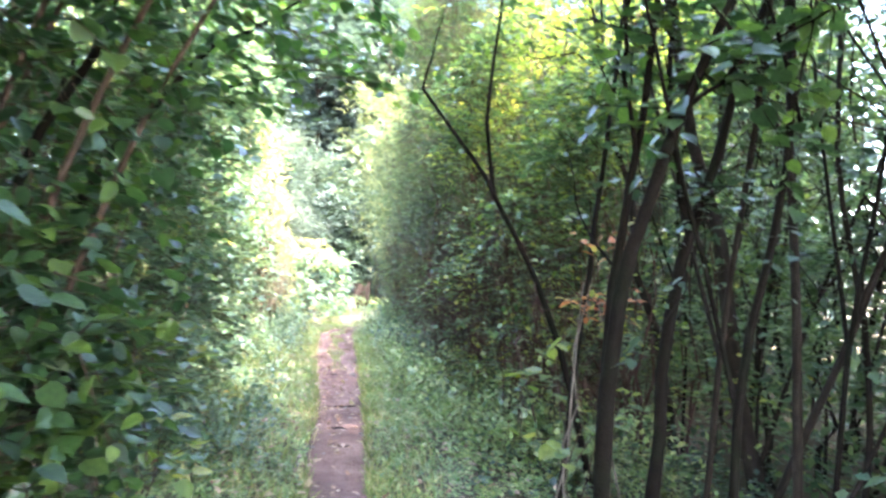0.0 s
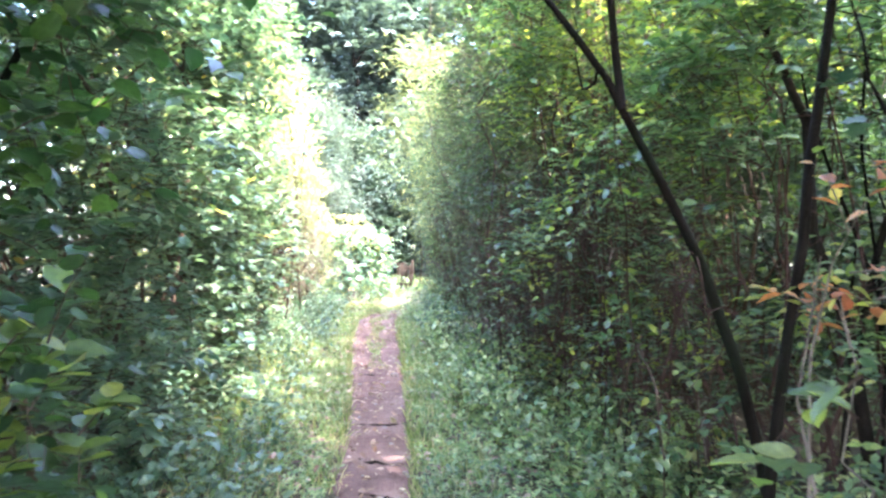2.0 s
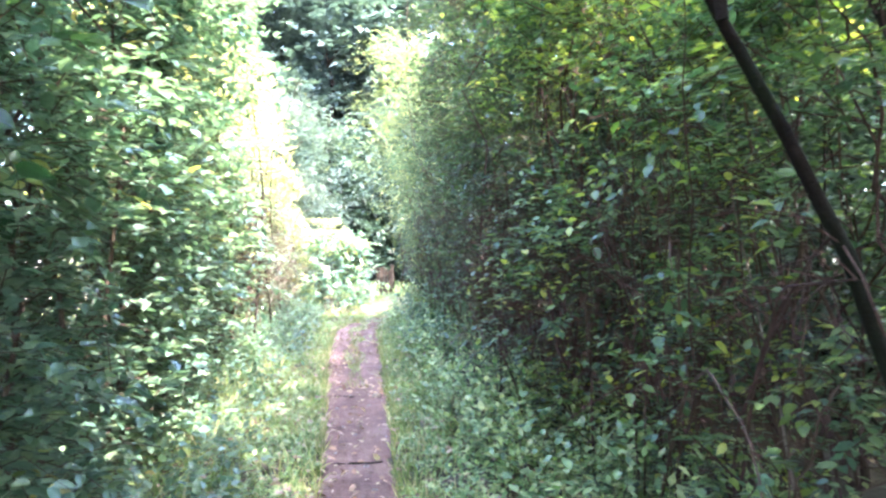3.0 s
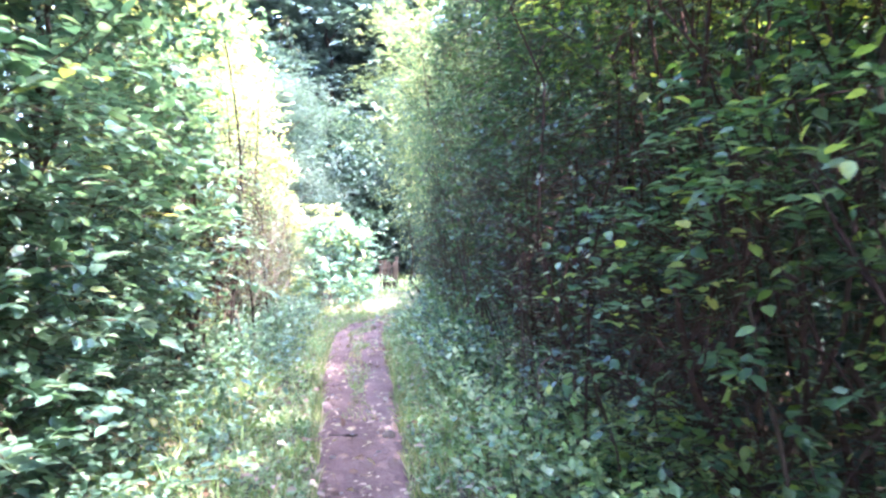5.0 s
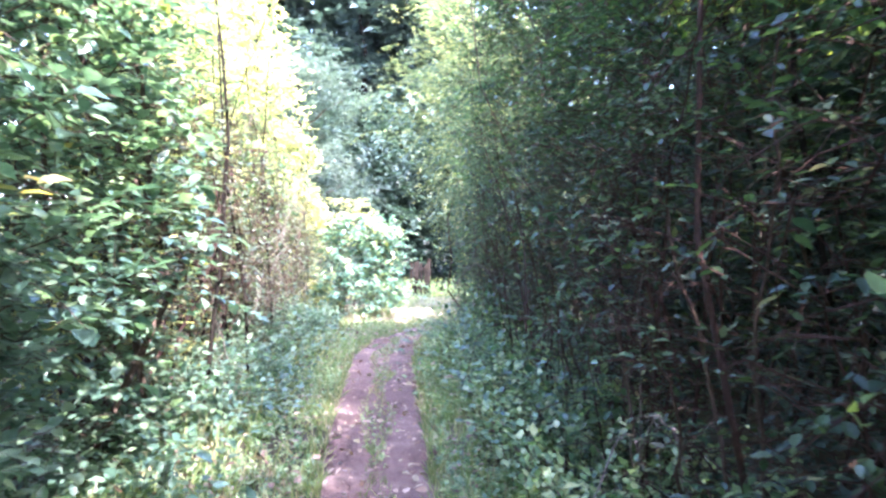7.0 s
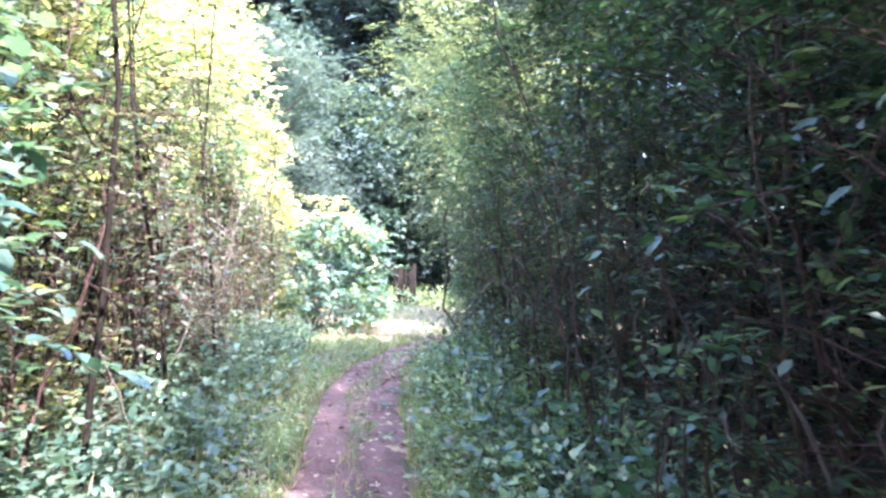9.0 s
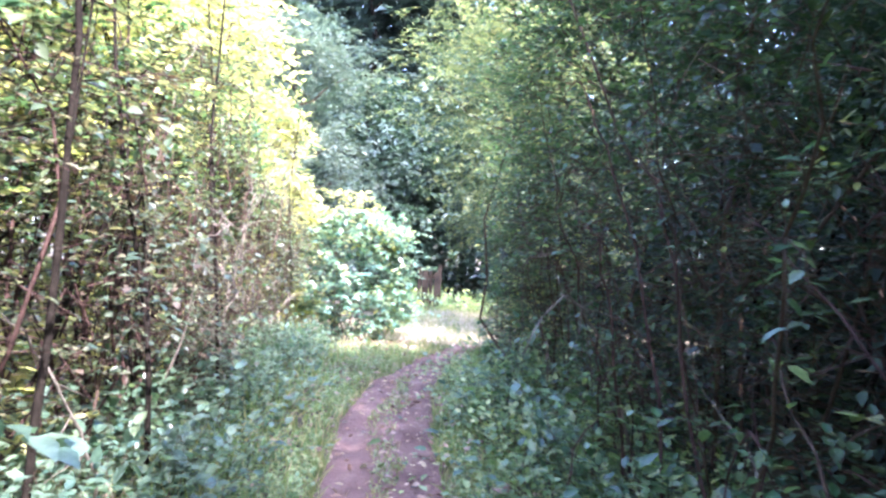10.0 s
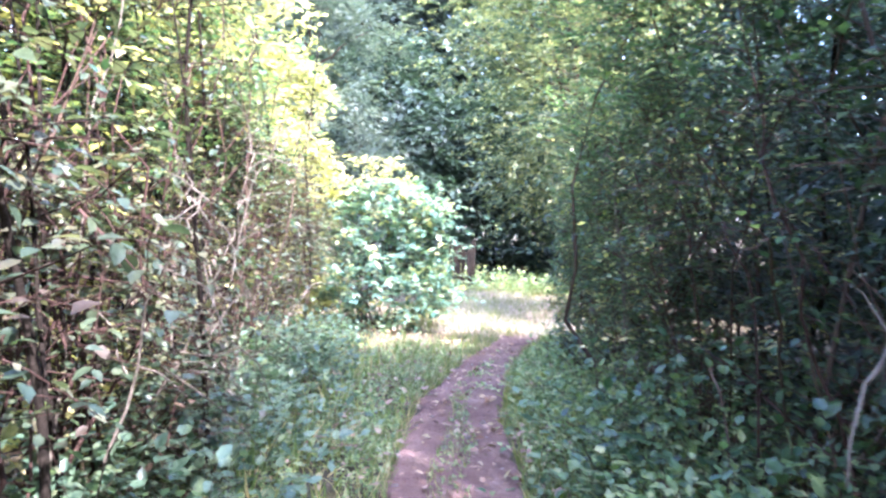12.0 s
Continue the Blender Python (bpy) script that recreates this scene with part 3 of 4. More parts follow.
def hazel(seed, x, y, stems, label, n=520, size=.105, loose=0, spread=.36, outline=ROUND):
    """An old hazel: arching stems from one stool, round leaves; the outermost leaves are parts of their own."""
    rng = np.random.default_rng(seed)
    base = tagged(new("hazel_tree"), label, "tree")
    base.location = (x, y, float(rise(y)))
    org = np.array([x, y, 0.0])
    pts = []
    for k, knots in enumerate(stems):
        kn = np.array(knots, float) - org
        u = np.linspace(0, 1, len(kn))
        v = np.linspace(0, 1, 12)
        p = np.stack([np.interp(v, u, kn[:, i]) for i in range(3)], 1)
        p[1:-1] = (p[:-2] + 2 * p[1:-1] + p[2:]) / 4
        p[1:-1] += rng.normal(0, .02, (10, 3))
        s = Shape()
        tube(s, p, np.linspace(.03, .006, 12) * rng.uniform(.7, 1.3), 7, .05, rng)
        part("stem", s, SHADE_BARK, base)
        pts.append(p[2:])
    pts = np.concatenate(pts)
    c = pts[rng.integers(0, len(pts), n)] + rng.normal(0, spread, (n, 3))
    c[:, 2] = np.maximum(c[:, 2], .15)
    way = rng.normal(0, .6, (n, 3)) + np.array([.55, -.1, .15])
    tw, fo = Shape(), Shape()
    sprays(tw, fo, rng, c, way, rng.uniform(.25, .6, n), outline, size, 7, .4, flat=.45, root=org)
    part("twig_mass", tw, STEM, base, kind="stuff")
    part("foliage", fo, HAZEL, base, kind="stuff")
    if loose:
        s = Shape()
        leaves(s, ROUND, np.zeros((1, 3)), np.array([[0, 1.0, 0]]), UP[None], np.array([1.0]))
        me = s.mesh("leaf")
        me.materials.append(HAZEL_ONE)
        for k in range(loose):
            q = pts[rng.integers(0, len(pts))] + rng.normal(0, spread, 3) * (.8, 1, 1) + np.array([.22, -.1, 0])
            q[2] = max(q[2], .3)
            q[0] = min(q[0], path_mid(q[1] + y) - .62 - x) if q[2] < 2.3 else q[0]
            ob = part("leaf", me, HAZEL_ONE, base)
            sz = size * rng.uniform(.7, 1.25)
            ob.matrix_basis = Matrix.LocRotScale(q, Euler((rng.normal(-.7, .5), rng.normal(0, .5), rng.uniform(0, 6.28))), (sz, sz, sz))
    return base


hazel(400, -2.3, 3.4, [[(-2.3, 3.4, -.05), (-1.95, 3.3, 1.6), (-1.4, 3.5, 2.9), (-.3, 3.8, 3.9)],
                       [(-2.2, 3.5, -.05), (-1.95, 3.9, 1.7), (-1.5, 4.5, 2.7), (-.8, 5.0, 3.3)],
                       [(-2.35, 3.2, -.05), (-1.9, 2.8, 1.4), (-1.5, 2.6, 2.6), (-.9, 2.6, 3.7)],
                       [(-2.2, 3.1, -.05), (-1.75, 3.1, .7), (-1.5, 3.1, 1.1), (-1.4, 3.1, .9)],
                       [(-2.3, 3.3, -.05), (-1.9, 2.7, .8), (-1.6, 2.5, 1.3), (-1.45, 2.5, 1.2)],
                       [(-2.4, 3.5, -.05), (-2.2, 3.6, 2.2), (-1.8, 3.8, 3.6), (-1.2, 4.2, 4.6)],
                       [(-2.5, 3.3, -.05), (-2.4, 3.0, 2.2), (-2.1, 2.8, 3.8), (-1.6, 2.7, 5.0)]],
      "old hazel arching over the path with round green leaves", n=1250, size=.092, loose=280, spread=.3)
hazel(401, -3.0, 5.2, [[(-3.0, 5.2, -.05), (-2.6, 5.2, 1.6), (-2.1, 5.2, 2.5), (-1.1, 5.2, 2.75)],
                       [(-3.0, 5.1, -.05), (-2.8, 5.1, 2.0), (-2.3, 5.2, 3.3), (-1.3, 5.5, 4.2)],
                       [(-3.0, 5.0, -.05), (-2.6, 4.6, .6), (-2.2, 4.5, 1.0), (-1.95, 4.4, .9)]],
      "hazel with boughs hanging over the path", n=210, loose=30, spread=.24)
# stands beside the view, added to close it off and hold back light
hazel(402, -2.2, .6, [[(-2.2, .6, -.05), (-1.9, .6, 1.6), (-1.5, .8, 2.9), (-.9, 1.0, 4.0)],
                      [(-2.2, .5, -.05), (-2.0, .2, 1.6), (-1.7, .0, 2.9), (-1.2, -.2, 4.0)],
                      [(-2.3, .7, -.05), (-2.2, 1.3, 1.6), (-1.9, 1.7, 3.0), (-1.4, 1.9, 4.2)]],
      "hazel added out of view to close the side of the path", n=520, spread=.34)
hazel(403, -3.6, 4.2, [[(-3.6, 4.2, -.05), (-3.4, 4.1, 2), (-3.2, 4.1, 4), (-2.9, 4.0, 6)],
                       [(-3.5, 3.9, -.05), (-3.3, 3.4, 2), (-3.1, 3.0, 4), (-2.8, 2.8, 5.5)],
                       [(-3.6, 4.5, -.05), (-3.5, 5.0, 2), (-3.2, 5.4, 4), (-2.8, 5.6, 5.5)]],
      "hazel standing behind the first row", n=800, spread=.5, outline=OVATE)
# extra hazel added to shade the leaves at the start
hazel(404, -2.8, 2.2, [[(-2.8, 2.2, -.05), (-2.4, 2.2, 1.8), (-1.9, 2.3, 3.4), (-1.0, 2.5, 4.4)],
                       [(-2.8, 2.3, -.05), (-2.5, 2.6, 1.8), (-2.1, 3.0, 3.4), (-1.2, 3.5, 4.4)],
                       [(-2.9, 2.1, -.05), (-2.6, 1.7, 1.8), (-2.2, 1.4, 3.3), (-1.3, 1.3, 4.3)]],
      "hazel added for the shade of its dense crown over the path", n=800, spread=.36, outline=OVATE)


def thin_tree(name, label, seed, main, radius, forks, leaf=None, leaf_n=40, size=.07, outline=OVATE, bark=SHADE_BARK, high=2.1):
    """A slender tree: one trunk through its knots, forks as limbs, a few leafy sprays on the upper part."""
    rng = np.random.default_rng(seed)
    org = np.array([main[0][0], main[0][1], float(rise(main[0][1]))])
    base = tagged(new(name), label, "tree")
    base.location = org

    def line(knots, n=14):
        kn = np.array(knots, float) - org * (1, 1, 0)
        u = np.linspace(0, 1, len(kn))
        v = np.linspace(0, 1, n)
        p = np.stack([np.interp(v, u, kn[:, i]) for i in range(3)], 1)
        p[1:-1] = (p[:-2] + 2 * p[1:-1] + p[2:]) / 4
        p[1:-1] += rng.normal(0, radius * .18, (n - 2, 3))
        return p
    s = Shape()
    m = line(main)
    tube(s, m, np.linspace(1, .45, 14) * radius, 10, .05, rng)
    trunk = part("trunk", s, bark, base)
    pts = [m[7:]]
    for knots, r in forks:
        s = Shape()
        b = line(knots, 9)
        tube(s, b, np.linspace(1, .3, 9) * r, 7, .05, rng)
        part("limb", s, bark, trunk)
        pts.append(b[2:])
    if leaf:
        pts = np.concatenate(pts)
        if high:
            pts = pts[pts[:, 2] > high]
        c = pts[rng.integers(0, len(pts), leaf_n)]
        tw, fo = Shape(), Shape()
        sprays(tw, fo, rng, c, rng.normal(0, 1, (leaf_n, 3)) + UP * .3, rng.uniform(.3, .8, leaf_n), outline, size, 8, .35, root=org)
        part("twig_mass", tw, bark, base, kind="stuff")
        part("crown", fo, leaf, base, kind="stuff")
    return base


thin_tree("leaning_sapling", "dark slender sapling leaning across the verge, forked", 420,
          [(1.0, 4.95, -.05), (.8, 4.85, .8), (.63, 4.8, 1.31), (.49, 4.8, 1.6), (.3, 4.78, 1.95), (.23, 4.8, 2.1), (-.15, 4.8, 2.6)], .024,
          [([(.3, 4.78, 1.95), (.24, 4.77, 2.4), (.28, 4.76, 2.75), (.36, 4.75, 3.3), (.3, 4.7, 4.0)], .017),
           ([(-.15, 4.8, 2.6), (-.1, 4.8, 2.8), (-.02, 4.8, 3.1)], .01), ([(.24, 4.8, 2.1), (.16, 4.8, 2.0), (.12, 4.75, 2.3)], .006)], None)
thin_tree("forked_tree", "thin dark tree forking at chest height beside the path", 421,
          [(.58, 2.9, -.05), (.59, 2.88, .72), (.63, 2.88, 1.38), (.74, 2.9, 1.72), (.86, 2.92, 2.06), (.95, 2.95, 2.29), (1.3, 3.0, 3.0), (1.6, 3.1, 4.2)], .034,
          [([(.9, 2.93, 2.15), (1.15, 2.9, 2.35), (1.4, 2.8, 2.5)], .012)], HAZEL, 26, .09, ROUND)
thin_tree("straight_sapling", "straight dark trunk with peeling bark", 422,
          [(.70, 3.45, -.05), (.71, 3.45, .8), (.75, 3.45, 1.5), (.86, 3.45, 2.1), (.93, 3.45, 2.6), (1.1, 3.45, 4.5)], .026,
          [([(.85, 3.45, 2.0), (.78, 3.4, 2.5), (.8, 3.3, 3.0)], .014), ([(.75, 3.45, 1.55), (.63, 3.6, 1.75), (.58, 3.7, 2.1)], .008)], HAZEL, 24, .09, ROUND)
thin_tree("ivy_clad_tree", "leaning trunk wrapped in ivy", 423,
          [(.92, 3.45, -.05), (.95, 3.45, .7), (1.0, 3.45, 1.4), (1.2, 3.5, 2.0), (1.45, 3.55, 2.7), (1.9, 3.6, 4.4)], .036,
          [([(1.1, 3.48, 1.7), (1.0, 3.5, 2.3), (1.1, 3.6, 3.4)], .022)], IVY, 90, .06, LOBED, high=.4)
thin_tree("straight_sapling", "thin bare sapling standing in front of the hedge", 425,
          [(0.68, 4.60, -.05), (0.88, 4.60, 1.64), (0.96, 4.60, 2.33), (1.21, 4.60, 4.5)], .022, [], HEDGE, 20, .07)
for k, (xa, ya, lx) in enumerate([(-1.75, 3.25, .26), (-1.62, 3.4, .30), (-1.98, 3.1, .2), (-2.1, 3.3, .24)]):
    thin_tree("hazel_pole", "bare brown hazel pole leaning over the path", 450 + k, [(xa - .35, ya, -.05), (xa - .2, ya, .9), (xa + lx * .8, ya, 2.05), (xa + lx * 2.0, ya + .05, 2.75), (xa + lx * 4.2, ya + .2, 3.9)],
              .022 - .003 * (k % 2), [], HAZEL, 8, .1, OVATE, STEM, 2.6)["group"] = "hazel poles"
TR = np.random.default_rng(77)
for k in range(34):
    a0 = np.array([TR.uniform(1.1, 3.6), TR.uniform(2.6, 6.5), -.05])
    if k < 6:
        a0 = np.array([1.25 + .28 * k, 3.3 + .2 * math.sin(k * 3), -.05])
    lean = np.array([TR.uniform(-.1, .55), TR.uniform(-.2, .3), 1.0])
    hh = TR.uniform(3.5, 6)
    kn = [tuple(a0 + lean * hh * f + TR.normal(0, .06, 3) * (f > 0)) for f in (0, .25, .5, .75, 1)]
    fk = [([kn[1], tuple(np.array(kn[2]) + TR.normal(0, .3, 3)), tuple(np.array(kn[3]) + TR.normal(0, .5, 3))], .012),
          ([kn[2], tuple(np.array(kn[3]) + TR.normal(0, .4, 3)), tuple(np.array(kn[4]) + TR.normal(0, .5, 3))], .009)]
    thin_tree("slender_tree", "slender dark forked tree in the thicket", 430 + k, kn, TR.uniform(.010, .026), fk, PRIVET, 30, .07, OVATE, BARK if k % 3 else SHADE_BARK, high=1.2)["group"] = "slender trees"
# shrubs added to close the right side and the way behind, blocking light
for k, (xx, yy, hh, rr) in enumerate([(3.4, 1.0, 4.5, 1.1), (4.6, 3.2, 5, 1.3), (4.2, 6.2, 5.5, 1.4), (6.2, 1.6, 5, 1.5), (6.4, 4.8, 5.5, 1.6), (6.6, 8.2, 5.5, 1.6), (5.2, -.6, 5, 1.4), (3.0, 4.6, 2.6, .9), (2.8, 7.4, 2.4, 1.0), (3.3, 6.0, 2.0, .9), (4.4, 7.9, 2.8, 1.2), (2.5, 5.4, 1.7, .8), (2.9, 2.8, 1.9, .9), (4.0, 4.9, 2.4, 1.0), (3.9, 9.6, 5, 1.4), (5.5, 6.6, 5.5, 1.5), (7.8, 6.4, 6, 1.7), (5.4, 2.4, 5.2, 1.4), (-4.4, .6, 5.5, 1.4), (-4.9, 3.2, 6, 1.5), (-3.6, -.8, 5, 1.2), (-5.4, 5.6, 6, 1.5), (-4.9, 9.3, 3.6, 1.3), (-3.9, 7.8, 3.2, 1.0), (-6.4, 12.0, 5, 1.6), (3.2, -2, 5, 1.2), (2.6, -5, 5, 1.4), (-3.2, -2.2, 5, 1.4), (-3.0, -5, 5, 1.5), (.3, -8.5, 5, 1.8)]):
    shrub("undergrowth_shrub", "loose green undergrowth shrub added to close gaps and block light", "shrub", 480 + k, xx, yy, hh, rr, 200 if yy < 0 or hh < 3 else 480, DIAMOND, .14 if hh > 3 else .1, PRIVET if hh > 3 else HEDGE, BARK, per=9, group="undergrowth", length=.7, twiggy=False)
# crowns added along the sun's line, largely unseen, to shade the start
for k, (xx, yy, hh, rr) in enumerate([(2.9, -.9, 9.5, 2.4), (3.6, -1.8, 10.5, 2.6), (2.3, -4.2, 9.5, 2.6), (6.5, -2.5, 11.5, 2.6), (6.0, -6.0, 11, 3.0), (-2.8, -3.5, 9, 2.4), (-4.6, 1.2, 9, 2.2), (1.7, -2.0, 8, 2.0), (-1.6, -4.6, 8.5, 2.2), (4.0, 3.4, 8.6, 1.2), (-3.9, -.6, 8.5, 2.2), (-3.2, 1.7, 8.8, 2.0)]):
    tree("shade_tree", "tall tree added mostly out of view to shade the start", "tree", 500 + k, xx, yy, hh, .12, rr, int((480 if xx < 0 or yy < 3 else 280) * rr), DIAMOND, .32, HEDGE, BARK, per=9, group="wood trees", limbs=13, crown_low=.45 if yy < 9 else .62, length=1.0)
# crown added to shade the verge; its leaf colour also paints sunshine
tree("young_lime_tree", "young tree added to shade the verge, sunlight painted in its lime-green leaves", "tree", 516, 1.75, 6.0, 4.7, .035, 1.15, 300, OVATE, .085, LIME, BARK, per=9, crown_low=.62, limbs=9, lean=(-.8, .5), length=.5)
# crown above the view, added for dappled shade on the verge
tree("shade_tree", "slim tree added with its crown out of view to shade the verge", "tree", 518, 2.2, 5.0, 7.2, .05, 1.3, 120, DIAMOND, .2, HEDGE, BARK, per=9, crown_low=.7, limbs=11, lean=(-1.4, .8), length=.7, group="wood trees")
# rusty and yellowing sprays by the sapling
shrub("withered_sapling", "small sapling with withered orange-brown leaves", "sapling", 510, .85, 4.25, 1.75, .18, 8, OVATE, .075, RUST, DEAD, per=6, z0=.9, length=.3, stems=3, stem_r=.008, extra=(YELLOW, .8), gap=1)
shrub("young_hazel", "young hazel with large lime-green leaves", "sapling", 511, .62, 3.65, 1.25, .2, 6, ROUND, .10, LIME, STEM, per=4, z0=.5, length=.3, stems=3, stem_r=.006, gap=1)

# saplings added where sunlit leaves are wanted, brightness painted in the leaves
shrub("young_hazel", "young hazel added with sunlight painted into its lime-green round leaves", "sapling", 512, -1.95, 4.5, 1.3, .3, 16, ROUND, .10, LIME, STEM, per=5, z0=.4, length=.35, stems=4, stem_r=.006, gap=1)
# added for the bluish sky sheen low on the left, carried by leaf colour
shrub("young_hazel", "young hazel added with sky sheen painted into its pale round leaves", "sapling", 513, -1.72, 3.0, 1.25, .42, 46, ROUND, .09, SKYLIT, STEM, per=5, z0=.2, length=.35, stems=4, stem_r=.006, gap=1)
shrub("young_hazel", "young hazel added with sunlight painted into its lime-green round leaves", "sapling", 514, -1.5, 4.05, 1.25, .3, 26, ROUND, .10, LIME, STEM, per=5, z0=.3, length=.35, stems=4, stem_r=.006, gap=1)

# ---- verges: herbs, ivy, grass ----
def scatter(seed, n, y0, y1, inner, outer, dense=1.0):
    """Points on the verges, inner..outer metres beyond the path's edge, on the chosen side (negative: left)."""
    rng = np.random.default_rng(seed)
    y = rng.uniform(y0, y1, n)
    d = rng.uniform(0, 1, n) ** dense
    lo, hi = inner(y), outer(y)
    x = lo + (hi - lo) * d
    keep = lumps(np.stack([x, y, y * 0], 1), 1.6, seed % 9) > -.18 - rng.random(n) * .4
    x, y = x[keep], y[keep]
    return rng, np.stack([x, y, height(x, y)], 1)


def herb_patch(name, label, category, seed, n, y0, y1, inner, outer, outline, size, mat, tall, per=5, stem_mat=STEM, dense=1.0):
    rng, p = scatter(seed, n, y0, y1, inner, outer, dense)
    m = len(p)
    tw, fo = Shape() if tall > .4 else None, Shape()
    way = UP + rng.normal(0, .45, (m, 3))
    sprays(tw, fo, rng, p, way, tall * rng.uniform(.4, 1.25, m), outline, size, per, .25, thick=.0018, flat=.9)
    base = tagged(new(name), label, category, kind="stuff")
    if tw:
        part("stalk_mass", tw, stem_mat, base, kind="stuff")
    part("foliage", fo, mat, base, kind="stuff")


def grass_patch(label, seed, n, y0, y1, inner, outer, tall, dense=1.0, mat=GRASS):
    rng, p = scatter(seed, n, y0, y1, inner, outer, dense)
    m = len(p)
    s = Shape()
    leaves(s, BLADE, p, UP + rng.normal(0, .35, (m, 3)), np.stack([rng.normal(size=m), rng.normal(size=m), np.full(m, .1)], 1), tall * rng.uniform(.4, 1.3, m))
    tagged(part("grass", s, mat), label, "grass", kind="stuff")


pl = lambda y: path_mid(y) - path_half(y)
pr = lambda y: path_mid(y) + path_half(y)
herb_patch("ground_herbs", "low green herbs and seedlings on the verge", "herbs", 601, 9500, 1.5, 21, lambda y: pl(y) - .02, lambda y: left_face(y) - .3, DIAMOND, .048, HERB, .11)
herb_patch("ground_herbs", "low green herbs and seedlings on the verge", "herbs", 602, 10500, 1.5, 22, lambda y: pr(y) + .03, lambda y: right_face(y) + .4, DIAMOND, .05, HERB, .12)
herb_patch("bramble_skirt", "knee-high brambles along the hedge foot", "brambles", 603, 1900, 5, 21.5, lambda y: left_face(y) + .55, lambda y: left_face(y) - .5, OVATE, .07, SKYLIT, .5, 7)
herb_patch("bramble_skirt", "knee-high brambles along the shaded hedge foot", "brambles", 604, 2400, 4.5, 18, lambda y: right_face(y) - .45, lambda y: right_face(y) + .45, DIAMOND, .07, HERB, .62, 8)
herb_patch("bramble_bank", "pale bramble leaves in front of the thicket", "brambles", 608, 900, 11.5, 19.5, lambda y: left_face(y) + .3, lambda y: left_face(y) - .5, OVATE, .075, SKYLIT, .7, 8)
herb_patch("bramble_bank", "pale bramble sprays leaning out of the hedge", "brambles", 609, 420, 11, 16.5, lambda y: right_face(y) - .3, lambda y: right_face(y) + .25, OVATE, .07, HEDGE, 1.0, 10)
herb_patch("ivy_patch", "dark ivy creeping under the hedge", "ivy", 605, 1500, 4, 15, lambda y: right_face(y) - .25, lambda y: right_face(y) + .9, OVATE, .06, IVY, .2, 5)
herb_patch("ivy_patch", "ivy and nettles under the thicket", "ivy", 606, 1300, -3, 6, lambda y: right_face(y) - .9, lambda y: right_face(y) + 3.0, OVATE, .07, IVY, .3, 6)
grass_patch("short green grass along the path's edge", 611, 9000, 1.5, 22, lambda y: pl(y) + .03, lambda y: pl(y) - .55, .11, 1.6)
grass_patch("short green grass along the path's edge", 612, 9500, 1.5, 22.5, lambda y: pr(y) - .02, lambda y: pr(y) + .5, .11, 1.6)
grass_patch("taller grass and seed stalks by the hedge", 613, 1800, 5, 21, lambda y: pl(y) - .4, left_face, .2)
grass_patch("thin grass strip in the middle of the path", 614, 2300, 10.5, 18, lambda y: path_mid(y) - .10 + .05 * np.sin(y * 2.3), lambda y: path_mid(y) + .09 + .05 * np.sin(y * 3.1), .055)
grass_patch("sunlit grass of the clearing", 615, 15000, 22.3, 31, lambda y: path_mid(y) - 2.2, lambda y: path_mid(y) + 1.6, .13)
# pale blades brighten the clearing as full sun would
grass_patch("pale grass of the clearing, the sun's glare painted into its colour", 616, 10500, 22.0, 28.5, lambda y: path_mid(y) - 1.7, lambda y: path_mid(y) + .9, .11, mat=SUN_GRASS)
herb_patch("ground_herbs", "tiny seedlings in the middle of the path", "herbs", 617, 450, 11.5, 20, lambda y: path_mid(y) - .09 + .05 * np.sin(y * 2.3), lambda y: path_mid(y) + .1 + .05 * np.sin(y * 3.1), DIAMOND, .034, HERB, .05)
herb_patch("nettle_bank", "shaded nettles at the wood's edge", "herbs", 607, 1200, 28.5, 32, lambda y: path_mid(y) - 3.5, lambda y: path_mid(y) + 3, OVATE, .1, HERB, .6, 7)

# ---- old boards of a gate by the clearing ----
gate = tagged(new("gate_panel"), "weathered reddish wooden gate boards beside the bush", "gate")
gate.location = (-3.08, 29.3, -.25)
gr = np.random.default_rng(9)


def board(w, d, h, top=0.0):
    bm = bmesh.new()
    bmesh.ops.create_cube(bm, size=1)
    bmesh.ops.scale(bm, vec=(w, d, h), verts=bm.verts)
    bmesh.ops.translate(bm, vec=(0, 0, h / 2), verts=bm.verts)
    for v in bm.verts:
        if v.co.z > h * .9 and v.co.x > 0:
            v.co.z += top
    bmesh.ops.bevel(bm, geom=bm.edges[:], offset=.008, segments=2, affect="EDGES")
    me = bpy.data.meshes.new("board")
    bm.to_mesh(me)
    bm.free()
    return me


for k in range(5):
    ob = part("board", board(.088, .022, 1.08 + gr.uniform(-.05, .05), gr.uniform(-.02, .03)), OLDWOOD, gate)
    ob.location = (-.2 + k * .1, 0, -.02)
    ob.rotation_euler = (0, gr.uniform(-.02, .02), 0)
for zz in (.3, .85):
    ob = part("rail", board(.54, .03, .08), OLDWOOD, gate)
    ob.location = (0, .027, zz)
ob = part("post", board(.1, .1, 1.25), OLDWOOD, gate)
ob.location = (.3, .03, -.05)

# ---- loose things on the path: fallen leaves, pebbles, twigs ----
LR = np.random.default_rng(21)
s = Shape()
leaves(s, OVATE, np.zeros((1, 3)), np.array([[0, 1.0, 0]]), UP[None], np.array([1.0]))
fallen = s.mesh("fallen_leaf")
fallen.materials.append(FALLEN)
